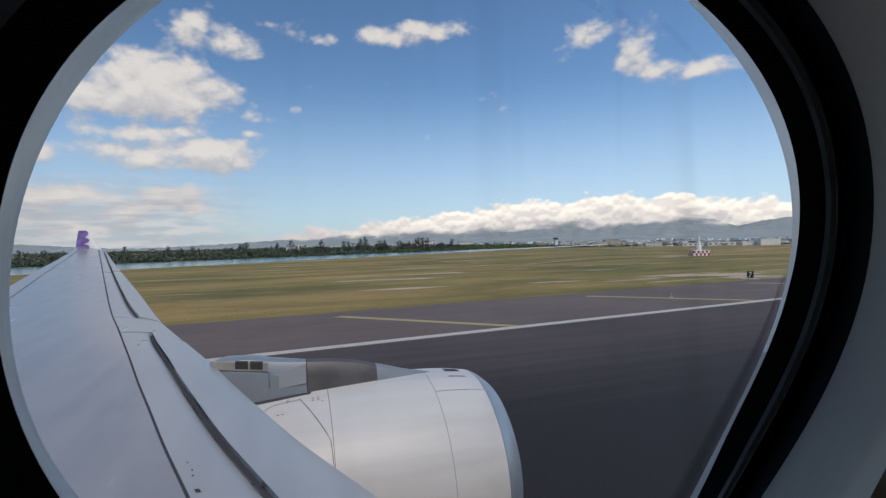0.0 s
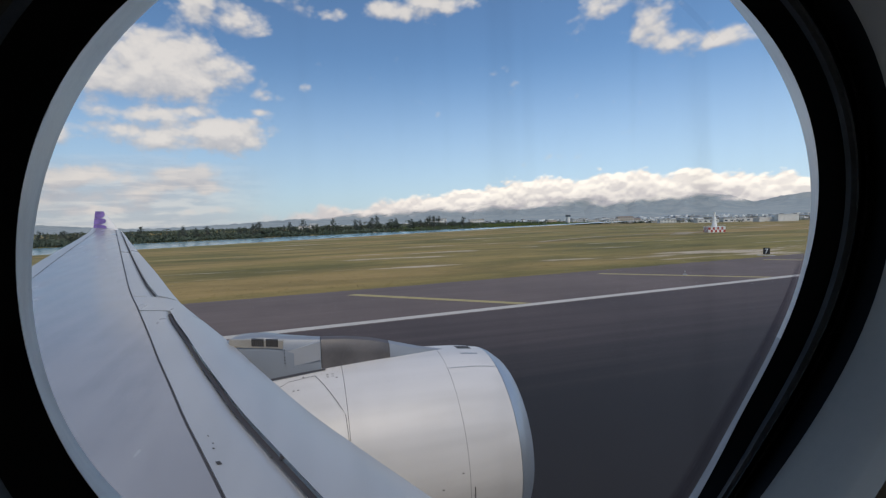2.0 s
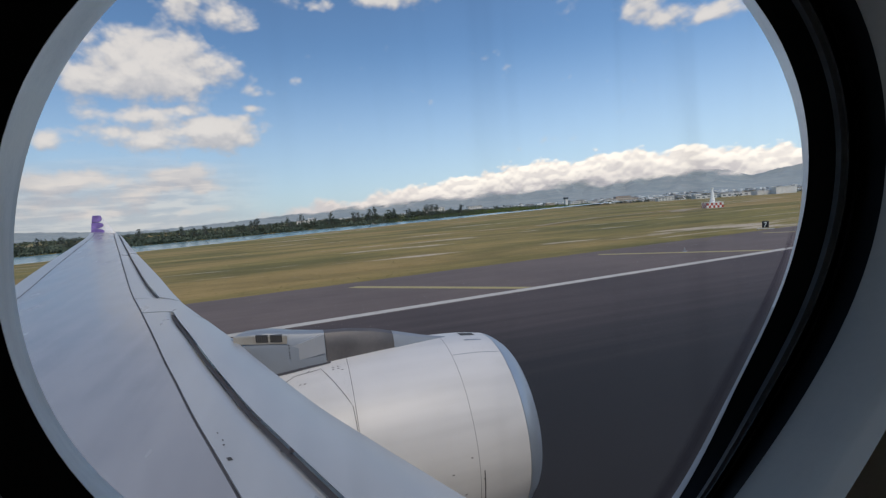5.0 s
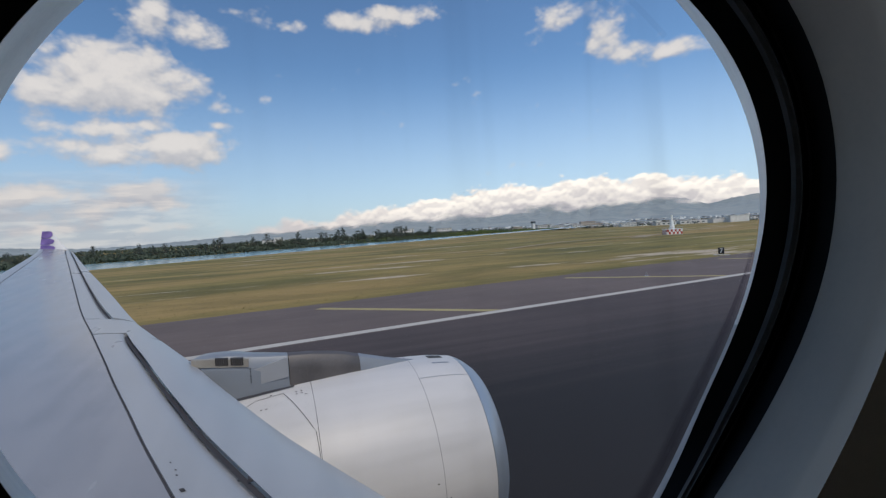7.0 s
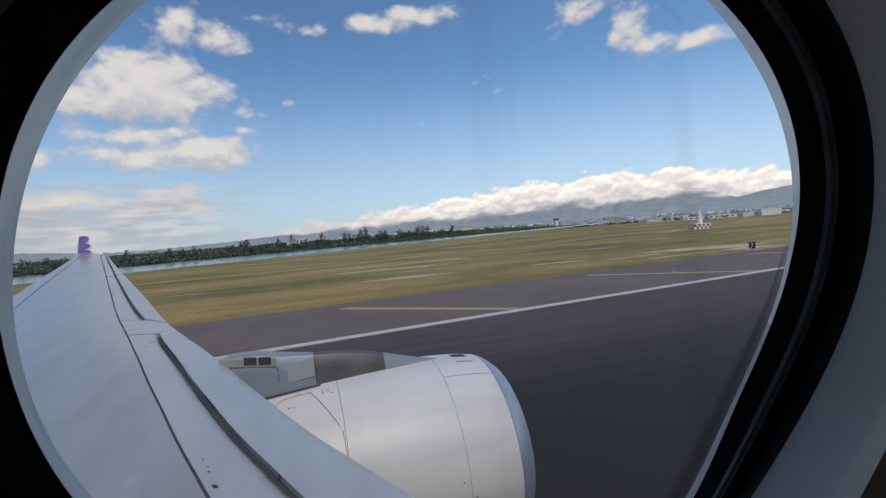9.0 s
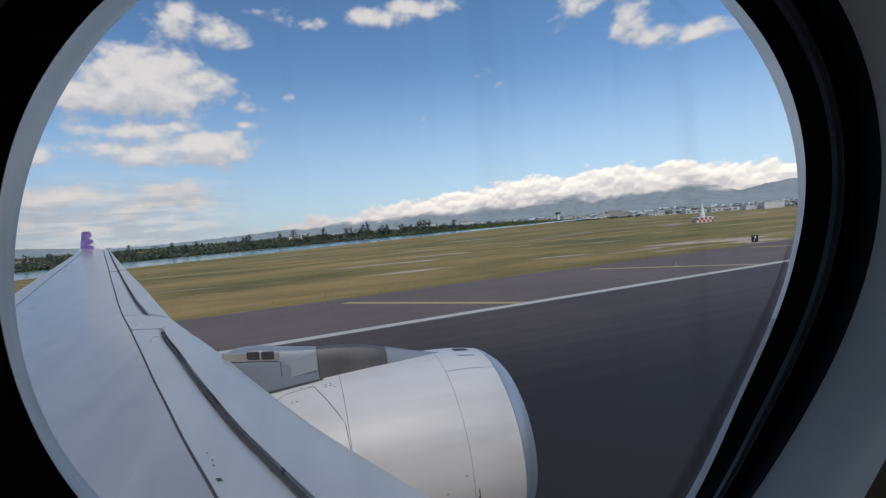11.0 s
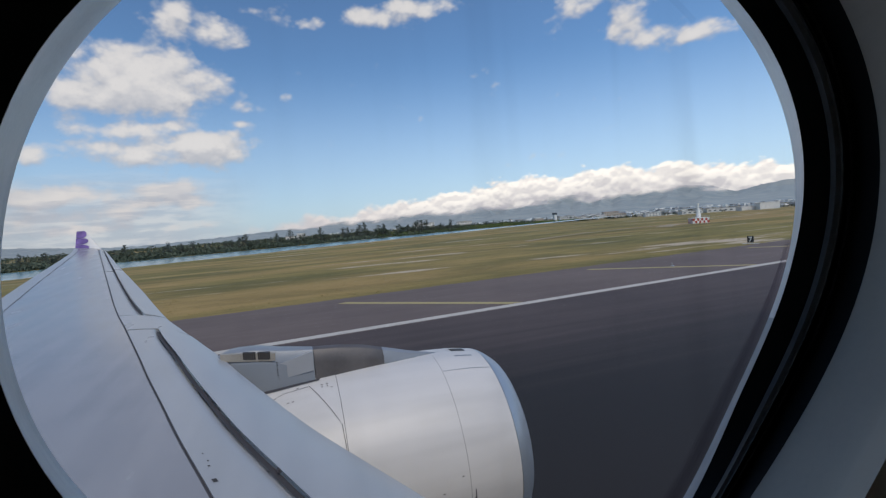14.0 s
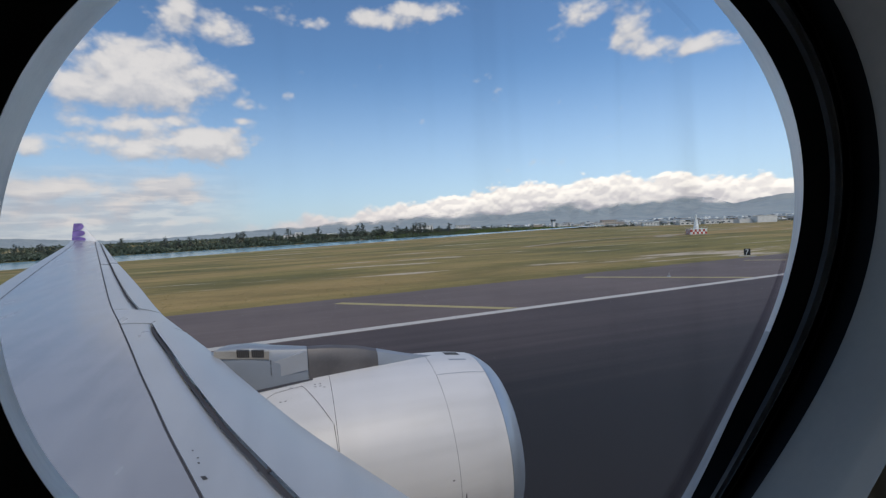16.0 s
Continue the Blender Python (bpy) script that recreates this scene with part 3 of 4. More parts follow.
# dark backing in the slat end gaps, their shade put in as colour
for y0, y1, c1 in ((9.72, 9.83, 0.86), (10.95, 11.02, 0.60)):
    body("slat_end_gap", sheet([[wing_point(end_line(y, c), c, 0.035) for c in steps(0.02, c1, 12)] for y in steps(y0, y1, 4)]), SEALANT, wing)
# short square latch marks near the root
for y, c, dy, dc in ((4.03, 1.26, 0.030, 0.018), (4.30, 1.215, 0.012, 0.008), (4.40, 1.19, 0.010, 0.007), (4.56, 1.18, 0.014, 0.005), (4.0, 0.87, 0.018, 0.014)):
    body("latch_mark", skin_strip(y - dy, y + dy, lambda q: c, lambda q: dc, 0.004, 3), GRILLE_DARK, wing)
for y, c in ((4.0, 0.79),):
    p = wing_point(y, c)
    body("slat_bracket", box(p[0] - 0.016, p[0] + 0.014, p[1] - 0.022, p[1] + 0.022, p[2] - 0.01, p[2] + 0.018, 0.004), SEALANT, wing)


def outward(p):
    k = span_scale(23.0)
    return (p[0] * k, p[1] * k, EYE + (p[2] - EYE) * k)


def winglet_plate():
    rows = []
    for f in steps(0, 1, 12):
        lean = 0.35 * f ** 1.3
        xl, xt = -7.22 - 0.62 * f, -8.14 + 0.02 * f
        z = EYE + 0.03 + 0.84 * f
        th = 0.04 * (1 - 0.6 * f)
        y = 23.0 + lean
        rows.append([outward(p) for p in ((xl, y, z), (xl - 0.08, y - th, z), (xt + 0.25, y - th, z), (xt, y, z), (xt + 0.25, y + th, z), (xl - 0.08, y + th, z))])
    return capped(rows)


winglet = body("winglet", winglet_plate(), COWL_PAINT, wing, "white upturned winglet with a scalloped purple tail")


def scallop(f0, f1, reach):
    """One rounded lobe of the purple winglet flower."""
    bm = bmesh.new()
    pts = []
    for f in steps(f0, f1, 9):
        k = math.sin(math.pi * (f - f0) / (f1 - f0))
        pts.append((-8.12 + 0.26 + reach * k ** 0.6, f))
    vs = [bm.verts.new(outward((x, 23.0 + 0.35 * f ** 1.3 - 0.046, EYE + 0.03 + 0.84 * f))) for x, f in [(-8.12, f0)] + pts + [(-8.12, f1)]]
    bm.faces.new(vs)
    return bm


for f0, f1, reach in ((0.02, 0.30, 0.22), (0.32, 0.62, 0.18), (0.64, 0.97, 0.10)):
    body("purple_lobe", scallop(f0, f1, reach), PURPLE, wing, "purple painted lobe", False)

# ---------------------------------------------------------------- the airliner: engine
AXIS_Y, AXIS_Z = 7.0, 2.3
COWL = [(-3.4, 0.88), (-2.6, 1.10), (-1.6, 1.30), (-0.6, 1.43), (0.3, 1.49), (1.0, 1.51), (1.8, 1.505), (2.4, 1.475), (2.66, 1.44), (2.80, 1.41), (2.90, 1.37)]
OUTER = COWL


def cowl_radius(x):
    return between(x, OUTER) + 0.25 * (between(x - 0.2, OUTER) + between(x + 0.2, OUTER) - 2 * between(x, OUTER))


def on_cowl(x, theta, lift=0.0):
    r = cowl_radius(x) + lift
    return (x, AXIS_Y - r * math.sin(theta), AXIS_Z + r * math.cos(theta))


def revolve(profile, sides=96):
    return sheet([[(x, AXIS_Y - r * math.sin(a), AXIS_Z + r * math.cos(a)) for a in (2 * math.pi * k / sides for k in range(sides))] for x, r in profile], True)


def cowl_ring(x0, x1, n=14):
    return revolve([(x, cowl_radius(x)) for x in steps(x0, x1, n)])


engine = body("engine", revolve([(x, cowl_radius(x) - 0.012) for x in steps(-3.4, 2.84, 60)]), SEAM_DARK, airliner, "large white turbofan nacelle slung under the wing")
body("exhaust_cowl", cowl_ring(-3.4, 0.519, 24), COWL_PAINT, engine)
body("fan_cowl", cowl_ring(0.525, 2.008, 16), COWL_PAINT, engine)
body("inlet_cowl", cowl_ring(2.0125, 2.795, 12), COWL_PAINT, engine)
body("inlet_lip", revolve([(2.801, cowl_radius(2.801) - 0.02), (2.801, cowl_radius(2.801)), (2.86, 1.385), (2.92, 1.35), (2.97, 1.31), (3.01, 1.275), (3.055, 1.24), (3.085, 1.20), (3.095, 1.17), (3.08, 1.13), (3.02, 1.10), (2.90, 1.07)]), LIP_METAL, engine, "bare blue grey metal inlet lip")
body("intake_duct", revolve([(2.9, 1.07), (2.5, 1.08), (2.0, 1.12), (1.9, 0.25), (2.3, 0.02)], 64), GRILLE_DARK, engine)


def cowl_seam(points, width=0.0036, lift=0.004):
    """A dark joint that follows the cowl through (x, angle) corners."""
    rows = []
    path = []
    for (x0, t0), (x1, t1) in zip(points, points[1:]):
        path += [(x0 + (x1 - x0) * f, t0 + (t1 - t0) * f) for f in steps(0, 1, 10)]
    for (x, t), (u, v) in zip(path, path[1:] + [(2 * path[-1][0] - path[-2][0], 2 * path[-1][1] - path[-2][1])]):
        dx, dt = u - x, (v - t) * 1.5
        n = math.hypot(dx, dt) or 1
        ox, ot = -dt / n * width, dx / n * width / 1.5
        rows.append([on_cowl(x - ox, t - ot, lift), on_cowl(x + ox, t + ot, lift)])
    return sheet(rows)


D = math.pi / 180
# strip laid on the cowl as painted shade along the pylon foot
body("pylon_root_gap", sheet([[on_cowl(x, t * D, 0.007) for t in (10.5, 12.0, 12.1 + 2.4 * min(1.0, (0.32 - x) / 0.9))] for x in steps(-1.2, 0.30, 14)]), SEALANT, engine, "dark strip painted as the shaded recess where the pylon meets the cowl")
body("access_door_seam", cowl_seam([(-0.9, 44 * D), (-0.32, 21 * D), (-0.2, 17.5 * D), (0.15, 16 * D), (0.49, 44 * D), (0.512, 62 * D), (0.512, 80 * D)]), SEAM_DARK, engine)
body("inlet_seam", cowl_seam([(2.02, 24 * D), (2.79, 24 * D)], 0.005), PYLON_GREY, engine)
body("lower_seam", cowl_seam([(2.07, 88 * D), (2.07, 125 * D)], 0.007), SEAM_DARK, engine)


def cowl_patch(x0, x1, t0, t1, lift):
    return sheet([[on_cowl(x, t, lift) for t in steps(t0, t1, 5)] for x in steps(x0, x1, 4)])


body("pressure_hatch", cowl_patch(2.36, 2.60, -6 * D, 1.5 * D, 0.004), GRILLE_DARK, engine)
body("placard", cowl_patch(2.34, 2.62, 9 * D, 10.5 * D, 0.003), PYLON_GREY, engine)
for x, t in ((1.62, 86), (1.05, 96), (0.95, 100), (1.42, 112), (1.9, 80), (-0.15, 25), (-0.09, 25), (0.30, 16.5), (0.37, 16.5), (0.30, 18.5), (0.37, 18.5), (0.42, 20.0), (-0.02, 15.2), (1.30, 84), (2.05, 92), (0.62, 88), (0.70, 90), (1.78, 98)):
    body("fastener_mark", cowl_patch(x, x + 0.028, t * D, (t + 0.6) * D, 0.003), PYLON_DARK, engine)

# station, near flank, far flank, top below the eye
PYLON = [(-1.1, 0.26, 0.40, -1.62), (-0.95, 0.28, 0.42, -1.52), (-0.8, 0.29, 0.42, -1.48), (-0.5, 0.29, 0.40, -1.49), (-0.2, 0.28, 0.38, -1.55), (0.22, 0.26, 0.30, -1.60), (0.6, 0.24, 0.25, -1.63),
         (1.0, 0.21, 0.21, -1.70), (1.4, 0.17, 0.17, -1.83), (1.7, 0.13, 0.13, -1.92), (1.95, 0.08, 0.08, -1.98), (2.18, 0.015, 0.015, -2.03)]


def pylon_section(x0, x1, n=10, grow=0.0):
    rows = []
    for x in steps(x0, x1, n):
        near = between(x, [(p[0], p[1]) for p in PYLON]) + grow
        far = between(x, [(p[0], p[2]) for p in PYLON]) + grow
        top = EYE + between(x, [(p[0], p[3]) for p in PYLON]) + grow
        k = min(0.13, near * 0.8)
        y0, y1 = AXIS_Y - near, AXIS_Y + far
        ring = [(y0, 3.35), (y0, top - k * 1.6), (y0 + k * 0.12, top - k * 0.8), (y0 + k * 0.5, top - k * 0.2), (y0 + k * 1.2, top), (y1 - k, top - 0.06), (y1 - k * 0.3, top - 0.09 - k * 0.3), (y1, top - 0.12 - k), (y1, 3.35)]
        rows.append([(x, y, z) for y, z in ring])
    return capped(rows)


pylon = body("pylon", pylon_section(0.255, 2.18, 20), PYLON_DARK, engine, "weathered brown grey pylon fairing")
body("pylon_panel", pylon_section(-1.1, 0.247, 16), PYLON_GREY, engine, "light grey pylon side panel")
body("pylon_top_cap", pylon_section(1.25, 2.22, 10, 0.006), PYLON_GREY, engine)


def pylon_plate(corners, out):
    """A thin plate on the near flank of the pylon, from (x, z below the eye) corners."""
    bm = bmesh.new()
    front = [bm.verts.new((x, AXIS_Y - 0.30 - out, EYE + z)) for x, z in corners]
    back = [bm.verts.new((x, AXIS_Y - 0.22, EYE + z)) for x, z in corners]
    bm.faces.new(front)
    n = len(corners)
    for i in range(n):
        bm.faces.new((front[i], back[i], back[(i + 1) % n], front[(i + 1) % n]))
    return bm


body("pylon_access_panel", pylon_plate([(-0.22, -1.735), (0.235, -1.635), (0.235, -1.90), (-0.16, -1.945)], -0.024), PYLON_PALE, engine, "paler grey access panel", False)
for z in (-1.70, -1.74, -1.80, -1.84, -1.88):
    body("rivet", pylon_plate([(-0.245, z), (-0.232, z), (-0.232, z - 0.012), (-0.245, z - 0.012)], -0.004), SEALANT, engine, "", False)
body("vent_panel", pylon_plate([(-0.93, -1.49), (-0.25, -1.575), (-0.26, -1.68), (-0.93, -1.59)], -0.007), VENT_CREAM, engine, "cream panel with two square vents", False)
for x in (-0.655, -0.472):
    body("vent_grille", pylon_plate([(x, -1.510 - 0.13 * (x + 0.655)), (x + 0.155, -1.530 - 0.13 * (x + 0.655)), (x + 0.155, -1.622 - 0.13 * (x + 0.655)), (x, -1.600 - 0.13 * (x + 0.655))], -0.003), GRILLE_DARK, engine, "", False)
    for k in range(5):
        q = x + 0.022 + 0.026 * k
        body("vent_bar", pylon_plate([(q, -1.522 - 0.13 * (q + 0.655)), (q + 0.005, -1.522 - 0.13 * (q + 0.655)), (q + 0.005, -1.605 - 0.13 * (q + 0.655)), (q, -1.605 - 0.13 * (q + 0.655))], 0.0), PYLON_DARK, engine, "", False)

# ---------------------------------------------------------------- the airliner: fuselage and cabin window
HULL_Y, HULL_Z, HULL_R = -2.55, 5.05, 2.82


def hull(radius, skip_near, skip_far):
    """The round fuselage; window openings left out on request."""
    bm = bmesh.new()
    sides, xs = 72, steps(-12, 12, 49)
    grid = [[bm.verts.new((x, HULL_Y + radius * math.cos(a), HULL_Z + radius * math.sin(a))) for a in (2 * math.pi * k / sides for k in range(sides))] for x in xs]
    for i, (a, b) in enumerate(zip(grid, grid[1:])):
        for k in range(sides):
            if skip_near and 23 <= i <= 25 and k in (0, 1, 2, 3, 4, 5):
                continue
            # unseen openings opposite, enlarged to let light onto the window panel
            if skip_far and i % 2 == 0 and k in (31, 32, 33, 34):
                continue
            j = (k + 1) % sides
            bm.faces.new((a[k], a[j], b[j], b[k]))
    for ring in (grid[0], grid[-1]):
        bm.faces.new(ring)
    return bm


fuselage = body("fuselage", hull(HULL_R, True, True), FUSELAGE_PAINT, airliner, "white painted fuselage skin")
body("cabin_lining", hull(HULL_R - 0.10, True, True), CABIN, fuselage)
body("cabin_floor", box(-12, 12, HULL_Y - 2.5, HULL_Y + 2.5, 4.62, 4.68), CABIN, fuselage, "", False)



def belly_fairing():
    """Unseen smooth fairing under the fuselage between the wings, added to block horizon light."""
    rows = []
    for x in steps(-10, 7, 22):
        f = math.sin(math.pi * (x + 10.6) / 18.2) ** 0.55
        rows.append([(x, HULL_Y + 2.75 * f * math.cos(a), 3.9 + (-2.1 * f if math.sin(a) < 0 else 0.3) * abs(math.sin(a)) ** 0.8) for a in (2 * math.pi * k / 28 for k in range(28))])
    return capped(rows)


body("belly_fairing", belly_fairing(), FUSELAGE_PAINT, fuselage)

# outlines of the window seen from one metre: mean radius, then cosine and sine terms of its rounded shape
WIN_X, WIN_Z = 0.40, -0.05
CLEAR = (0.914, 0.101, -0.031, 0.034, 0.022, -0.014, 0.022, 0.020, 0.019, 0.016, 0.003)
SEAL = (0.932, 0.095, -0.044, 0.039, 0.024, -0.004, 0.035, 0.014, 0.022, 0.012, 0.008)
LINER = (1.202, 0.083, -0.031, 0.107, 0.055, 0.034, 0.040, 0.005, 0.014, 0.009, 0.007)


def outline(shape, a):
    return shape[0] + sum(shape[2 * k - 1] * math.cos(k * a) + shape[2 * k] * math.sin(k * a) for k in range(1, 6))


def rim(depth, first, second=None, f=0.0, grow=1.0, sides=160):
    """One loop of the window surround at depth metres from the eye, f of the way from one outline to another."""
    pts = []
    for n in range(sides):
        a = 2 * math.pi * n / sides
        least = outline(CLEAR, a) + 0.010
        r0 = outline(first, a) if first is CLEAR else max(outline(first, a), least)
        r1 = r0 if second is None else outline(second, a) if second is CLEAR else max(outline(second, a), least)
        r = (r0 + (r1 - r0) * f) * grow
        pts.append(((WIN_X + r * math.cos(a)) * depth, depth, EYE + (WIN_Z + r * math.sin(a)) * depth))
    return pts


def window_surround():
    """Outer skin that closes the fuselage round the window."""
    inner = rim(0.190, CLEAR, None, 0, 0.99)
    cx, cz = 0.25, 5.78
    outer, middle = [], []
    for x, y, z in inner:
        dx, dz = x - WIN_X * 0.19, z - (EYE + WIN_Z * 0.19)
        s = min((1.0 - cx if dx > 0 else cx + 0.5) / max(abs(dx), 1e-6), (6.46 - cz if dz > 0 else cz - 5.05) / max(abs(dz), 1e-6))
        p, q = cx + dx * s, cz + dz * s
        outer.append((p, HULL_Y + math.sqrt(HULL_R ** 2 - (q - HULL_Z) ** 2), q))
        middle.append((x + (p - x) * 0.12, 0.192, z + (q - z) * 0.12))
    return sheet([inner, middle, outer], True)


BEZEL_LOOPS = [rim(0.190, CLEAR, None, 0, 0.99), rim(0.178, CLEAR), rim(0.174, CLEAR, SEAL, 0.1), rim(0.152, SEAL, CLEAR, 0.15), rim(0.1455, SEAL, None, 0, 0.999), rim(0.1452, SEAL, None, 0, 1.02)]
# the pale bezel runs round from the forward side to the foot of the opening, painted shade greys the rest
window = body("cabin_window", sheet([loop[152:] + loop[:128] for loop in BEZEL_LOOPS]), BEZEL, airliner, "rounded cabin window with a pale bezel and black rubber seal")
body("sill_gasket", sheet([loop[127:153] for loop in BEZEL_LOOPS]), BEZEL_SHADE, window, "lower bezel with shade painted in as dull grey")
body("rubber_seal", sheet([rim(0.1452, SEAL), rim(0.1435, SEAL, LINER, 0.10), rim(0.140, SEAL, LINER, 0.30), rim(0.137, SEAL, LINER, 0.48), rim(0.1355, SEAL, LINER, 0.52), rim(0.1375, SEAL, LINER, 0.54), rim(0.1360, SEAL, LINER, 0.57), rim(0.1335, SEAL, LINER, 0.60), rim(0.1350, SEAL, LINER, 0.63), rim(0.131, SEAL, LINER, 0.8), rim(0.125, LINER), rim(0.1255, LINER, None, 0, 1.03)], True), RUBBER, window, "black rubber window seal")
body("window_surround", window_surround(), FUSELAGE_PAINT, window)
body("seal_lip", sheet([rim(0.1392, SEAL, LINER, 0.33), rim(0.1364, SEAL, LINER, 0.40), rim(0.1358, SEAL, LINER, 0.47), rim(0.1352, SEAL, LINER, 0.50)], True), SEAL_LIP, window, "worn grey lip of the seal")
body("window_reveal", sheet([rim(0.125, LINER), rim(0.124, LINER, None, 0, 1.012), rim(0.120, LINER, None, 0, 1.05), rim(0.113, LINER, None, 0, 1.12), rim(0.106, LINER, None, 0, 1.19), rim(0.101, LINER, None, 0, 1.24), rim(0.095, LINER, None, 0, 1.27), rim(0.086, LINER, None, 0, 1.30), rim(0.080, LINER, None, 0, 1.36), rim(0.078, LINER, None, 0, 1.6), rim(0.076, LINER, None, 0, 3.0), rim(0.05, LINER, None, 0, 8.0)], True), PANEL, window, "moulded grey plastic window reveal")
pane = bmesh.new()
pane.faces.new([pane.verts.new(p) for p in rim(0.182, CLEAR, None, 0, 1.0)])
glass = body("window_pane", pane, GLASS, window, "clear acrylic pane with faint streaks", False)
glass.visible_shadow = False


def pane_patch(a0, a1, r0, r1, depth, n=24, tapered=False):
    """A strip on the pane between two angles in degrees and two shares of the clear radius."""
    rows = []
    for f in (r0, r1):
        row = []
        for k, a in enumerate(math.radians(v) for v in steps(a0, a1, n)):
            full = math.sin(math.pi * k / (n - 1)) ** 0.5 if tapered else 1.0
            r = outline(CLEAR, a) * (r1 + (f - r1) * full)
            row.append(((WIN_X + r * math.cos(a)) * depth, depth, EYE + (WIN_Z + r * math.sin(a)) * depth))
        rows.append(row)
    return sheet(rows)


def tinted_film(name, tone):
    m = bpy.data.materials.new(name)
    m.use_nodes = True
    m.node_tree.nodes.clear()
    gr = Graph(m.node_tree)
    clear = gr.node("ShaderNodeBsdfTransparent")
    clear.inputs[0].default_value = (*tone, 1)
    gr.links.new(clear.outputs[0], gr.node("ShaderNodeOutputMaterial").inputs[0])
    return m


EDGE_FILM = tinted_film("pane_edge_tint", (0.86, 0.85, 0.87))
INK = tinted_film("faded_pane_ink", (0.945, 0.945, 0.948))
# three tinted strips, darkest mid-band, along the pane's lower forward rim
for r0, r1 in ((0.925, 0.99), (0.935, 0.98), (0.945, 0.97)):
    edge = body("pane_edge", pane_patch(-92, -4, r0, r1, 0.177 - 0.04 * (r0 - 0.925), 60, True), EDGE_FILM, window, "dark tinted band near the lower forward edge of the pane", False)
    edge.visible_shadow = False
# worn writing round the upper forward edge of the pane, too faded to read
for a0, a1, r0 in ((58.5, 66.5, 0.775), (48.5, 56.5, 0.80), (37.5, 47.0, 0.865)):
    ink = body("faded_writing", pane_patch(a0, a1, r0, r0 + 0.022, 0.181, 8), INK, window, "faded grey writing on the pane", False)
    ink.visible_shadow = False


# landing gear, which carries the airliner on the runway
def wheel(x, y, r, w):
    sides = 28
    prof = [(-w, r * 0.55), (-w, r * 0.85), (-w * 0.7, r), (w * 0.7, r), (w, r * 0.85), (w, r * 0.55), (w * 0.6, r * 0.5), (-w * 0.6, r * 0.5)]
    return sheet([[(x + q * math.cos(a), y + p, 0.03 + r + q * math.sin(a)) for a in (2 * math.pi * k / sides for k in range(sides))] for p, q in prof + prof[:1]], True)


for gx, gy in ((-6.5, -7.9), (-6.5, 2.8), (11.0, -2.55)):
    gear = body("landing_gear", tube((gx, gy, 0.7), (gx, gy, 3.2), 0.16, 0.2), METAL_POST, airliner, "landing gear leg")
    for dx, dy in ((0, -0.45), (0, 0.45)):
        body("wheel", wheel(gx + dx, gy + dy, 0.6, 0.22), SEALANT, gear)


# ---------------------------------------------------------------- hills
CREST = [(-60, 0.3), (-32, 0.9), (-25, 0.8), (-21, 0.5), (-16, 0.12), (-11.5, 0.2), (-6, 0.45), (0, 0.8), (6.5, 1.25), (13.3, 1.65), (20, 2.0), (25, 2.2), (30.5, 2.4), (37, 2.3), (41.8, 2.3), (45.8, 2.4), (49, 2.0), (51, 1.2), (53.5, 1.7), (55.5, 1.95), (60, 1.7), (75, 1.6)]


def hill_range():
    rows = []
    for f in steps(0, 1, 40):
        d = 1900 + 2500 * f
        row = []
        for b in steps(-60, 75, 541):
            crest = between(b, CREST)
            top = math.tan(math.radians(crest)) * 4400 + EYE
            ridged = 1 - abs(noise.noise((b * 0.45, f * 1.6, 5.0))) * 1.7 - 0.35 * abs(noise.noise((b * 1.3, f * 2.5, 2.0)))
            h = -4 + (top + 4) * (f ** 1.25) * (0.60 + 0.40 * ridged if f < 0.97 else 1.0)
            h += 9 * f * noise.noise((b * 1.7, f * 5, 8.0)) + 3.5 * f * noise.noise((b * 3.6, f * 9, 3.0))
            a = math.radians(b)
            row.append((d * math.sin(a), d * math.cos(a), h))
        rows.append(row)
    return rows


slopes = hill_range()
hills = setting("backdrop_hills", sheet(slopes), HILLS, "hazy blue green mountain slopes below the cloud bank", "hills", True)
share = hills.data.attributes.new("slope_share", "FLOAT", "POINT")
for v, at in zip(hills.data.vertices, share.data):
    b = math.degrees(math.atan2(v.co.x, v.co.y))
    rise = math.degrees(math.atan2(v.co.z - EYE, math.hypot(v.co.x, v.co.y)))
    # the peaks ahead and the low ridge astern stand clear of the cloud
    drift = 0.42 * noise.noise((b * 0.22, rise * 0.9, 4.0)) + 0.22 * noise.noise((b * 0.7, rise * 2.2, 7.0))
    at.value = rise / max(0.3, between(b, CREST)) + drift - between(b, [(-60, 0.9), (-5, 0.7), (4, 0.0), (44, 0.0), (49, 0.2), (52, 0.35), (75, 0.3)])


# ---------------------------------------------------------------- trees
def leaf_clumps(bm, centre, spread, count, size, rng):
    for _ in range(count):
        p = Vector(centre) + Vector([rng.gauss(0, s) for s in spread])
        n = Vector((rng.gauss(0, 1), rng.gauss(0, 1), rng.gauss(0.3, 0.8))).normalized()
        u = n.orthogonal().normalized()
        u.rotate(Matrix.Rotation(rng.uniform(0, 6.28), 3, n))
        v = n.cross(u)
        s, q = size * rng.uniform(0.6, 1.4), size * rng.uniform(0.35, 0.8)
        bm.faces.new([bm.verts.new(p + u * a + v * b + n * c) for a, b, c in ((-s, -q * 0.3, 0), (0, -q, q * 0.3), (s, q * 0.2, 0), (-s * 0.1, q, -q * 0.2))])


def limb_mesh(lines):
    bm = bmesh.new()
    for p, q, r0, r1 in lines:
        t = tube(p, q, r0, r1, 6)
        me = bpy.data.meshes.new("limb_piece")
        t.to_mesh(me)
        t.free()
        bm.from_mesh(me)
        bpy.data.meshes.remove(me)
    return bm


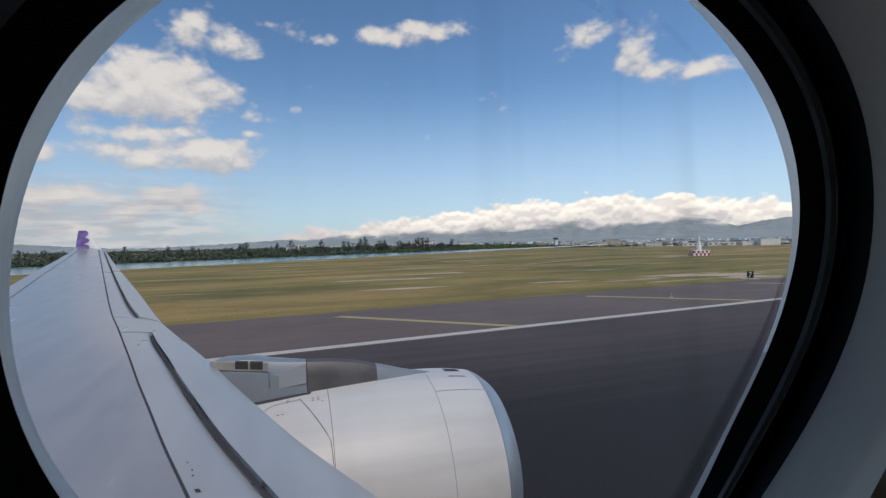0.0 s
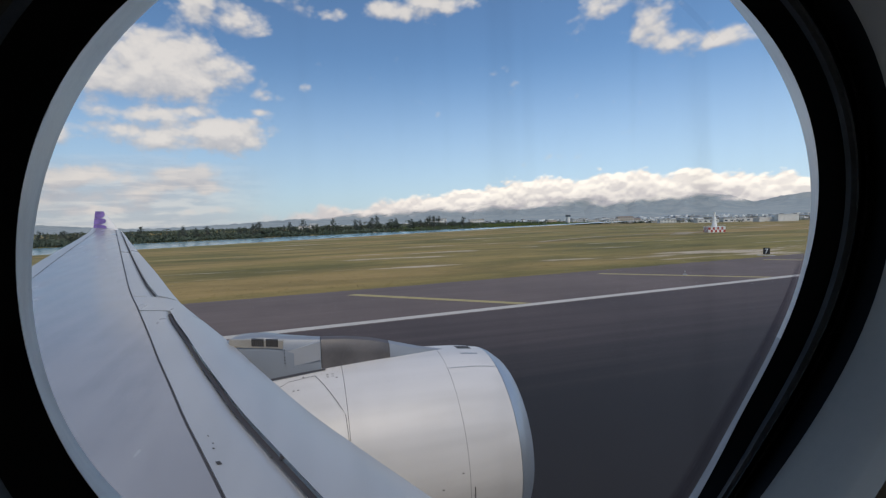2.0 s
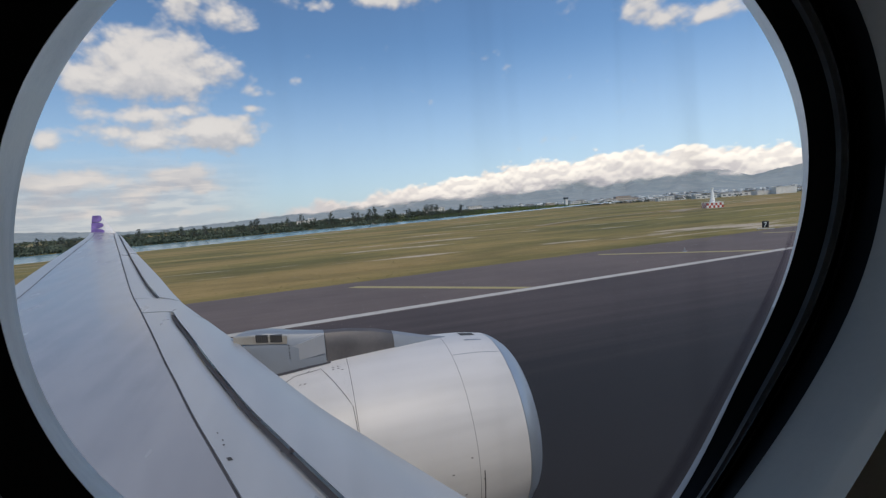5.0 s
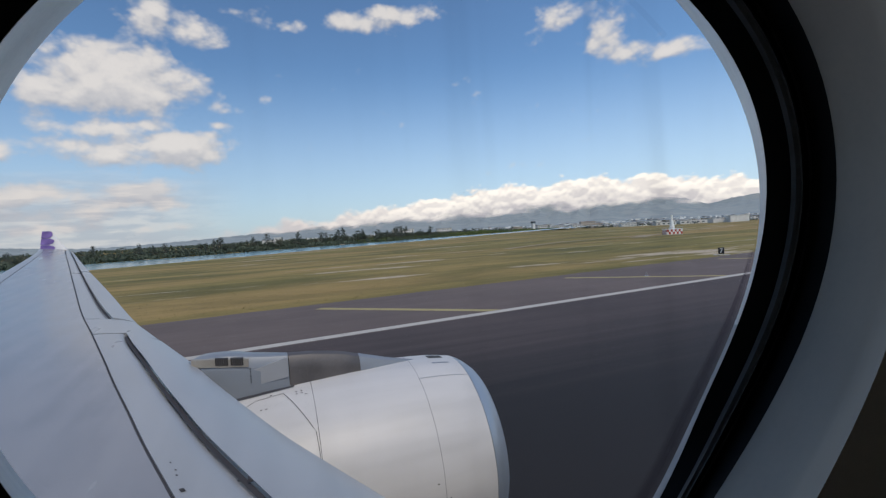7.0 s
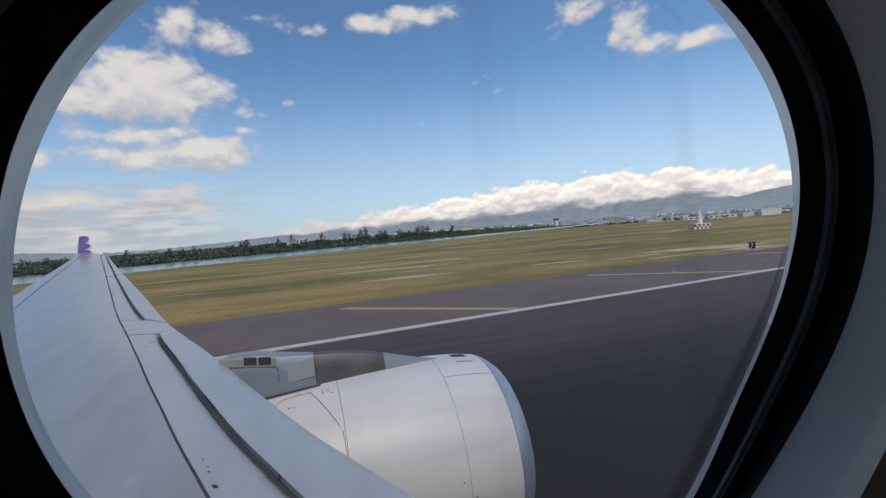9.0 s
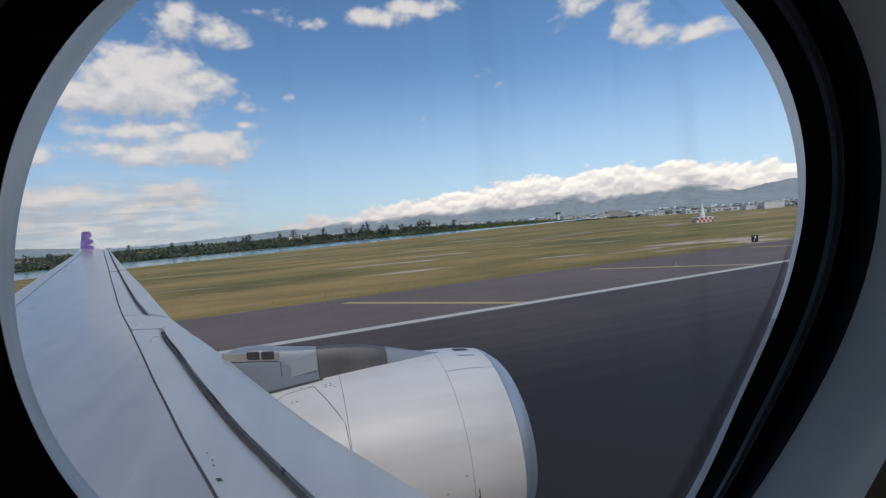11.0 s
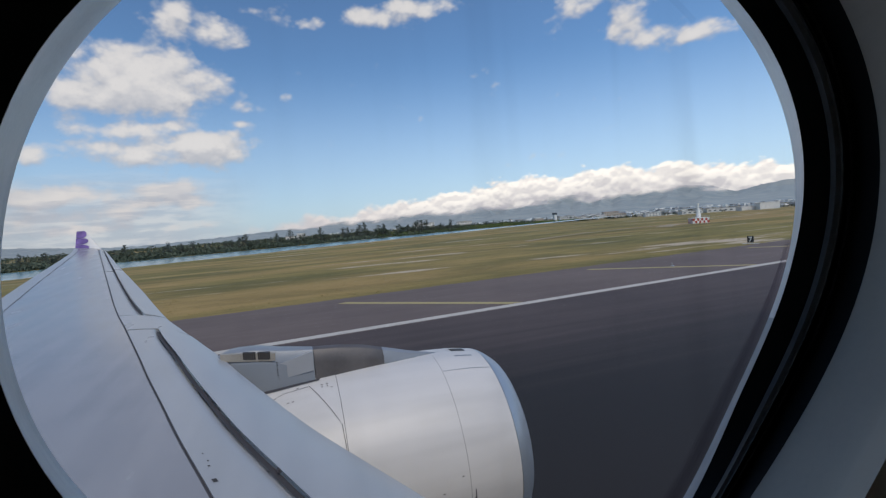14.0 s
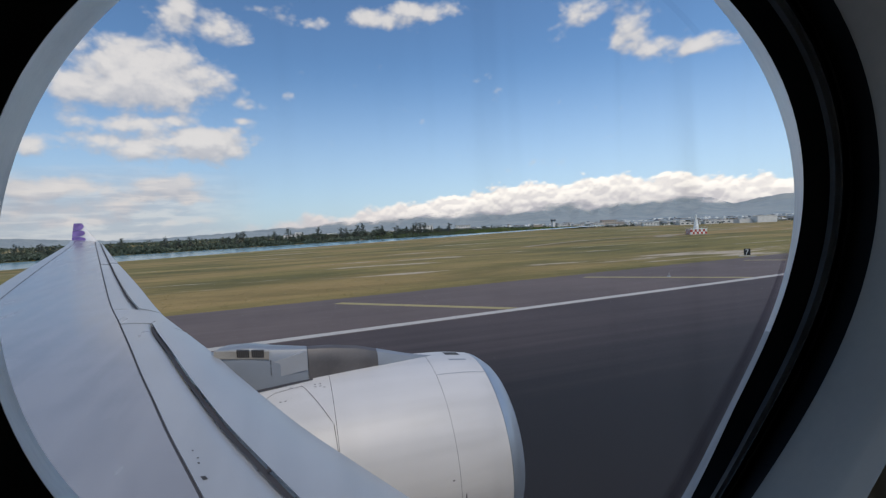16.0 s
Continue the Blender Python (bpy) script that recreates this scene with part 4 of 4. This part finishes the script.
def tree(kind, seed, label):
    """A tree about one unit high, on its base."""
    rng = random.Random(seed)
    ob = thing("tree", label, "tree", (0, -3000, -10), "trees on the far lagoon shore")
    crown = bmesh.new()
    if kind == "ironwood":
        limbs = [((0, 0, -0.05), (0.02, 0, 0.95), 0.028, 0.006)]
        for k in range(16):
            h = 0.18 + 0.78 * k / 16
            a, r = rng.uniform(0, 6.28), (1.05 - h) * rng.uniform(0.16, 0.40)
            tip = (r * math.cos(a), r * math.sin(a), h + rng.uniform(0.02, 0.12))
            limbs.append(((0.01, 0, h - 0.04), tip, 0.010, 0.003))
            leaf_clumps(crown, tip, (0.06, 0.06, 0.05), 13, 0.040, rng)
    elif kind == "palm":
        limbs = [((0, 0, -0.05), (0.03, 0, 0.45), 0.022, 0.016), ((0.03, 0, 0.45), (0.08, 0, 0.86), 0.016, 0.012)]
        for k in range(13):
            a, drop = rng.uniform(0, 6.28), rng.uniform(-0.12, 0.16)
            base = Vector((0.08, 0, 0.86))
            for j in range(7):
                f0, f1 = j / 7, (j + 1) / 7
                p = base + Vector((math.cos(a) * 0.26 * f0, math.sin(a) * 0.26 * f0, drop * f0 * 1.6 + 0.10 * f0 - 0.26 * f0 * f0))
                q = base + Vector((math.cos(a) * 0.26 * f1, math.sin(a) * 0.26 * f1, drop * f1 * 1.6 + 0.10 * f1 - 0.26 * f1 * f1))
                w = Vector((-math.sin(a), math.cos(a), -0.5)) * 0.035 * (1 - 0.7 * f0)
                crown.faces.new([crown.verts.new(v) for v in (p - w, q - w * 0.8, q + w * 0.8, p + w)])
    else:
        limbs = [((0, 0, -0.05), (0.02, 0.01, 0.5), 0.04, 0.02)]
        for k in range(13):
            a, r = rng.uniform(0, 6.28), rng.uniform(0.05, 0.42)
            tip = (r * math.cos(a), r * math.sin(a), 0.45 + 0.42 * rng.random() * (1.1 - r))
            limbs.append(((0.01, 0, 0.32), tip, 0.016, 0.004))
            leaf_clumps(crown, tip, (0.09, 0.09, 0.06), 22, 0.045, rng)
    part("trunk", limb_mesh(limbs), BARK, ob)
    part("crown", crown, {"ironwood": NEEDLES, "palm": BROAD}.get(kind, BROAD), ob, "", False)
    return ob


TREES = [tree("ironwood", 1, "tall dark ironwood tree on the lagoon shore"), tree("ironwood", 2, "tall dark ironwood tree on the lagoon shore"),
         tree("ironwood", 3, "slender dark ironwood tree on the lagoon shore"), tree("broad", 4, "round dark green broadleaf tree on the shore"),
         tree("broad", 5, "spreading green broadleaf tree on the shore"), tree("broad", 7, "low bushy green tree on the shore"), tree("palm", 6, "coconut palm standing among the shore trees")]

rng = random.Random(11)
spots = []
for k in range(240):
    x = -330 + 560 * (k + rng.random()) / 240
    spots.append((x, far_shore(x) + 7 + rng.random() ** 2 * 50, rng.random()))
for k in range(46):
    x = 230 + 330 * rng.random()
    spots.append((x, far_shore(x) + 40 + rng.random() * 160, rng.random()))
for x, y, pick in spots:
    if pick < 0.40:
        proto, h = TREES[int(pick * 7.49)], rng.uniform(3.6, 7.4)
    elif pick < 0.94:
        proto, h = TREES[3 + int((pick - 0.4) / 0.18 - 1e-6)], rng.uniform(2.6, 5.2)
    else:
        proto, h = TREES[6], rng.uniform(4.5, 6.5)
    h *= (0.55 + 0.45 * between(x, [(-330, 0.4), (-100, 0.7), (0, 1.2), (120, 1.25), (200, 0.6), (235, -0.3), (600, -0.5)])) * math.hypot(x, y) / 270
    wide = h * rng.uniform(1.0, 1.5)
    m = pose(x, y, ground_height(x, y) - 0.05, 0, 0, rng.uniform(0, 360)) @ Matrix.Diagonal((wide, wide, h, 1))
    copy_thing(proto, m)
for proto in TREES:
    for o in (*proto.children_recursive, proto):
        bpy.data.objects.remove(o)


def shrub_belt(x0, x1, depth, count, tall, seed):
    """Low dense growth along the far bank."""
    rng = random.Random(seed)
    bm = bmesh.new()
    for _ in range(count):
        x = rng.uniform(x0, x1)
        y = far_shore(x) + 0.5 + depth * rng.random() ** 1.6
        h = tall * rng.uniform(0.5, 1.0) * (0.7 + 0.6 * noise.noise((x * 0.04, y * 0.04, 2)))
        z = ground_height(x, y)
        leaf_clumps(bm, (x, y, z + h * 0.5), (1.1, 1.1, max(0.25, h * 0.30)), 10, 0.72 + depth * 0.003, rng)
    return bm


tagged(new("shore_undergrowth", finish("shore_undergrowth", shrub_belt(-330, 230, 30, 4200, 3.4, 21), BROAD, False)), "dense dark undergrowth along the lagoon bank", "undergrowth", "", "stuff")
tagged(new("shore_thicket", finish("shore_thicket", shrub_belt(-330, 240, 190, 4200, 3.4, 23), BROAD, False)), "dark thicket behind the lagoon bank", "undergrowth", "", "stuff")
tagged(new("mangrove_belt", finish("mangrove_belt", shrub_belt(90, 560, 70, 3600, 3.6, 22), MANGROVE, False)), "bright green low mangrove growth along the lagoon bank", "shrubs", "", "stuff")


# ---------------------------------------------------------------- city behind the lagoon
def polar(b, d):
    a = math.radians(b)
    return d * math.sin(a), d * math.cos(a)


def building(b, d, w, deep, h, label, wall=WHITE_WALL, roof=GREY_ROOF, floors=0, bays=0, name="building"):
    x, y = polar(b, d)
    z = ground_height(x, y)
    ob = thing(name, label, "building", (x, y, z), "city buildings")
    ob.rotation_euler.z = -math.radians(b) * 0.6
    part("wall", box(-w / 2, w / 2, -deep / 2, deep / 2, -1, h), wall, ob, "", False)
    part("roof", box(-w / 2 - 0.5, w / 2 + 0.5, -deep / 2 - 0.5, deep / 2 + 0.5, h, h + 0.7, 0.2), roof, ob, "", False)
    if floors:
        shared = finish("window", box(-0.24 * w / bays, 0.24 * w / bays, -0.15, 0.0, 0, 0.34 * h / floors), DARK_GLASS, False)
        for i in range(floors):
            for k in range(bays):
                o = new("window", shared)
                o.parent = ob
                o.location = (-w / 2 + w * (k + 0.5) / bays, -deep / 2 - 0.02, h * (i + 0.3) / floors)
    return ob


building(53.6, 1050, 32, 30, 12, "large white hangar beyond the airfield", WHITE_WALL, WHITE_WALL, 0, 0, "hangar")
building(51.9, 1060, 26, 30, 7, "low white hangar beside a larger one", WHITE_WALL, WHITE_WALL, 0, 0, "hangar")
building(58.5, 1080, 46, 30, 6, "long low white warehouse", WHITE_WALL, WHITE_WALL, 0, 0, "warehouse")
building(49.6, 1120, 60, 30, 7, "long low pale warehouse", WHITE_WALL, GREY_ROOF, 1, 6, "warehouse")
building(46.8, 1000, 36, 22, 6, "low white shed with a grey roof", WHITE_WALL, GREY_ROOF, 1, 4, "shed")
building(43.0, 1040, 30, 20, 7, "low white building beyond the grass", WHITE_WALL, GREY_ROOF, 2, 5)
building(38.6, 1200, 34, 22, 15, "tan hospital-like block with a reddish roof", TAN_WALL, RED_ROOF, 3, 6)
building(39.7, 1210, 22, 20, 10, "tan wing of a reddish roofed block", TAN_WALL, RED_ROOF, 2, 4)
building(37.4, 1190, 24, 20, 9, "white low wing beside a tan block", WHITE_WALL, GREY_ROOF, 2, 4)
building(33.6, 1010, 26, 18, 9, "white terminal building with dark window bands", WHITE_WALL, GREY_ROOF, 2, 6)
building(35.2, 1100, 24, 18, 8, "pale low office building", WHITE_WALL, GREY_ROOF, 2, 5)
building(30.5, 1150, 20, 16, 9, "pale low office building", TAN_WALL, GREY_ROOF, 2, 5)
building(1.9, 640, 9, 8, 9.0, "small white tower block above the trees", WHITE_WALL, WHITE_WALL, 3, 2)
building(0.8, 650, 14, 8, 6.5, "white low block among the trees", WHITE_WALL, GREY_ROOF, 1, 3)
building(16.5, 900, 40, 16, 13, "long white apartment block above the trees", WHITE_WALL, GREY_ROOF, 3, 8)
building(21.5, 950, 30, 16, 11, "white apartment block above the trees", WHITE_WALL, GREY_ROOF, 3, 6)


def control_tower(b, d, h):
    x, y = polar(b, d)
    ob = thing("control_tower", "white control tower with a dark glazed top", "tower", (x, y, ground_height(x, y)))
    part("shaft", box(-2.6, 2.6, -2.6, 2.6, -1, h), WHITE_WALL, ob, "", False)
    part("cab", box(-3.4, 3.4, -3.4, 3.4, h, h + 3.2, 0.4), DARK_GLASS, ob, "dark glazed cab", False)
    part("roof", box(-3.8, 3.8, -3.8, 3.8, h + 3.2, h + 3.9, 0.2), GREY_ROOF, ob, "", False)
    part("mast", tube((0, 0, h + 3.9), (0, 0, h + 7), 0.2, 0.1, 6), METAL_POST, ob)


control_tower(32.4, 900, 13)


def town(count, seed):
    """Far houses on the plain and the lower slopes."""
    rng = random.Random(seed)
    bm = bmesh.new()
    for _ in range(count):
        b = rng.choice((rng.uniform(2, 62), rng.uniform(26, 60), rng.uniform(36, 60)))
        d = rng.uniform(1150, 2100)
        x, y = polar(b, d)
        f = max(0.0, (d - 1900) / 2500)
        top = math.tan(math.radians(between(b, CREST))) * 4400 + EYE
        z = ground_height(x, y) if d < 1950 else -4 + (top + 4) * f ** 1.25 * 0.8
        w, q, h = rng.uniform(5, 13) * rng.choice((1, 1, 1, 2.2)), rng.uniform(8, 16), rng.uniform(1.6, 3.4) * rng.choice((1, 1, 1, 2.0))
        add_box(bm, x - w / 2, x + w / 2, y - q / 2, y + q / 2, z - 3, z + h)
    return bm


def mixed_walls():
    m, gr, bsdf, pos = material("far_town_walls", 0.85)
    rnd = gr.node("ShaderNodeNewGeometry").outputs["Random Per Island"]
    gr.put(bsdf.inputs["Base Color"], gr.mix(gr.step(rnd, 0.25, 0.6), (0.30, 0.29, 0.28), (0.80, 0.78, 0.74)))
    return m


tagged(new("far_town", finish("far_town", town(1500, 31), mixed_walls(), False)), "pale houses spread over the plain below the hills", "town", "", "stuff")


def far_growth(count, seed):
    rng = random.Random(seed)
    bm = bmesh.new()
    for _ in range(count):
        b, d = rng.uniform(-30, 62), rng.uniform(720, 1500)
        if b > 30:
            d = rng.uniform(1050, 1700)
        x, y = polar(b, d)
        leaf_clumps(bm, (x, y, ground_height(x, y) + 2.2), (5, 5, 1.4), 8, 2.0, rng)
    return bm


tagged(new("far_trees", finish("far_trees", far_growth(1500, 41), BROAD, False)), "dark green tree cover between the far houses", "woods", "", "stuff")


# ---------------------------------------------------------------- things beside the runway
def distance_board(x, y, digits):
    ob = thing("distance_board", "black runway distance board with white numeral " + digits, "sign", (x, y, 0), "runway distance boards")
    ob.rotation_euler.z = radians(-62)
    ob.scale = (0.62, 0.62, 0.66)
    part("pad", box(-1.6, 1.6, -1.0, 1.0, -0.02, 0.08, 0.02), CONCRETE, ob, "pale concrete pad", False)
    part("panel", box(-0.62, 0.62, -0.14, 0.14, 0.28, 1.62, 0.03), BLACK_SIGN, ob, "", False)
    for px in (-0.4, 0.4):
        part("leg", tube((px, 0, 0.06), (px, 0, 0.34), 0.05, 0.05), METAL_POST, ob)
    text = bpy.data.curves.new("numeral", "FONT")
    text.body, text.size, text.align_x, text.extrude = digits, 1.45, "CENTER", 0.004
    text.materials.append(WHITE_SIGN)
    o = new("numeral", text)
    o.parent = ob
    o.matrix_basis = pose(0, -0.148, 0.44, 90, 0, 0) @ Matrix.Diagonal((1.0 if len(digits) == 1 else 0.7, 1, 1, 1))
    return ob


distance_board(61.0, 47.4, "7")
distance_board(-254.0, 47.4, "8")
distance_board(-864.0, 47.4, "10")


def edge_light(x):
    ob = thing("runway_light", "low elevated runway edge light on the shoulder", "light", (x, 33.0 + SKEW * x, 0.012), "runway edge lights")
    part("base", tube((0, 0, -0.02), (0, 0, 0.06), 0.2, 0.18, 14), METAL_POST, ob)
    part("stem", tube((0, 0, 0.05), (0, 0, 0.28), 0.03, 0.03, 8), METAL_POST, ob)
    part("lamp", tube((0, 0, 0.26), (0, 0, 0.36), 0.07, 0.05, 12), CONCRETE, ob, "pale glass lamp head")
    return ob


for k in range(-3, 5):
    edge_light(36.0 + 61 * k)


def checker_station(x, y):
    ob = thing("navigation_station", "white conical antenna tower on a red and white chequered hut", "tower", (x, y, ground_height(x, y)))
    ob.rotation_euler.z = radians(-30)
    ob.scale = (0.68, 0.68, 0.82)
    part("hut", box(-3.9, 3.9, -3.9, 3.9, -0.3, 2.2), WHITE_SIGN, ob, "", False)
    n, w = 8, 7.8 / 8
    for s in (0, 1):
        for i in range(n):
            for k in range(2):
                mat = RED_PAINT if (i + k) % 2 else WHITE_SIGN
                x0, z0 = -3.9 + w * i, 0.1 + 1.05 * k
                bm = box(x0, x0 + w, -3.93, -3.90, z0, z0 + 1.05) if s == 0 else box(-3.93, -3.90, x0, x0 + w, z0, z0 + 1.05)
                part("panel", bm, mat, ob, "", False)
    part("deck", box(-4.1, 4.1, -4.1, 4.1, 2.2, 2.4, 0.05), WHITE_SIGN, ob, "", False)
    for px in steps(-4, 4, 7):
        part("post", tube((px, -4.0, 2.4), (px, -4.0, 3.1), 0.05, 0.05, 6), METAL_POST, ob)
    part("rail", box(-4.05, 4.05, -4.03, -3.97, 3.05, 3.12), METAL_POST, ob, "", False)
    part("cone", tube((0, 0, 2.4), (0, 0, 6.6), 1.35, 0.62, 16), WHITE_SIGN, ob, "white tapered antenna cone")
    part("antenna_cap", tube((0, 0, 6.6), (0, 0, 8.6), 0.55, 0.50, 14), WHITE_SIGN, ob)
    return ob


checker_station(140, 128)


def track(points, half):
    """A pale dirt track that follows the ground."""
    path = [Vector((*p, 0)) for p in points]
    rows = []
    for i, p in enumerate(path):
        d = (path[min(i + 1, len(path) - 1)] - path[max(i - 1, 0)]).normalized()
        side = Vector((-d.y, d.x, 0)) * half
        rows.append([(q.x, q.y, ground_height(q.x, q.y) + 0.12) for q in (p - side, p - side * 0.3, p + side * 0.3, p + side)])
    return sheet(rows)


DIRT = plain("pale_coral_track", (0.40, 0.32, 0.21), 0.95, 0.0, 0.2, 0.3)
setting("service_track", track([(62 + 78 * f, 112 + 32 * f + 5 * math.sin(5 * f)) for f in steps(0, 1, 30)], 1.3), DIRT, "pale dirt track across the grass to the antenna hut", "track", True)
setting("service_track", track([(118 + 34 * f, 122 + 16 * f + 2.5 * math.sin(4 * f)) for f in steps(0, 1, 16)], 2.6), DIRT, "pale worn ground in front of the antenna hut", "track", True)


# farther back along the runway: touchdown bars, approach light units, a fan-shaped sensor
def bar(x0, x1, y0, y1):
    setting("touchdown_bar", strip(x0, x1, y0, y1, 0.028, 6), WHITE_LINE, "broad white painted touchdown bar on the runway", "line")


for x0 in (-800, -476):
    bar(x0, x0 + 22.8, 9.8, 11.6)
    if x0 == -800:
        bar(x0, x0 + 22.8, 13.2, 14.9)


def approach_unit(x, y):
    ob = thing("approach_light_unit", "white box of slope indicator lights on short legs", "light", (x, y, 0.0), "slope indicator units")
    part("case", box(-0.9, 0.9, -0.5, 0.5, 0.5, 0.85, 0.04), WHITE_SIGN, ob, "", False)
    part("lens_strip", box(-0.75, 0.75, -0.53, -0.49, 0.58, 0.76), RED_PAINT, ob, "reddish lens strip", False)
    for px in (-0.7, 0.7):
        part("leg", tube((px, 0, -0.02), (px, 0, 0.52), 0.04, 0.04, 8), METAL_POST, ob)


approach_unit(-814, 43.2)
approach_unit(-812, 46.0)


def marker_post(x, y):
    ob = thing("marker_post", "slim black marker post with a white cap", "post", (x, y, 0.0))
    part("pad", box(-0.8, 0.8, -0.4, 0.4, -0.02, 0.07, 0.02), CONCRETE, ob, "", False)
    part("post", tube((0, 0, 0.05), (0, 0, 1.15), 0.09, 0.08), BLACK_SIGN, ob)
    part("cap", tube((0, 0, 1.15), (0, 0, 1.28), 0.09, 0.06), WHITE_SIGN, ob)


marker_post(-809, 45.6)


# ---------------------------------------------------------------- turf along the shoulder
def turf(count, seed):
    rng = random.Random(seed)
    bm = bmesh.new()
    for _ in range(count):
        y = 42.3 + 75 * rng.random() ** 1.7
        x = rng.uniform(-35, 20 + y * 1.6)
        h = rng.uniform(0.03, 0.07)
        z = ground_height(x, y)
        for _ in range(3):
            a, w = rng.uniform(0, 6.28), rng.uniform(0.03, 0.08)
            dx, dy = math.cos(a) * w, math.sin(a) * w
            lx, ly = rng.gauss(0, 0.2), rng.gauss(0, 0.2)
            ox, oy = rng.gauss(0, 0.15), rng.gauss(0, 0.15)
            bm.faces.new([bm.verts.new(p) for p in ((x + ox - dx, y + oy - dy, z - 0.02), (x + ox + dx, y + oy + dy, z - 0.02), (x + ox + lx, y + oy + ly, z + h))])
    return bm


tagged(new("turf", finish("turf", turf(4000, 51), TURF, False)), "short dry grass tufts beside the runway shoulder", "grass", "", "stuff")
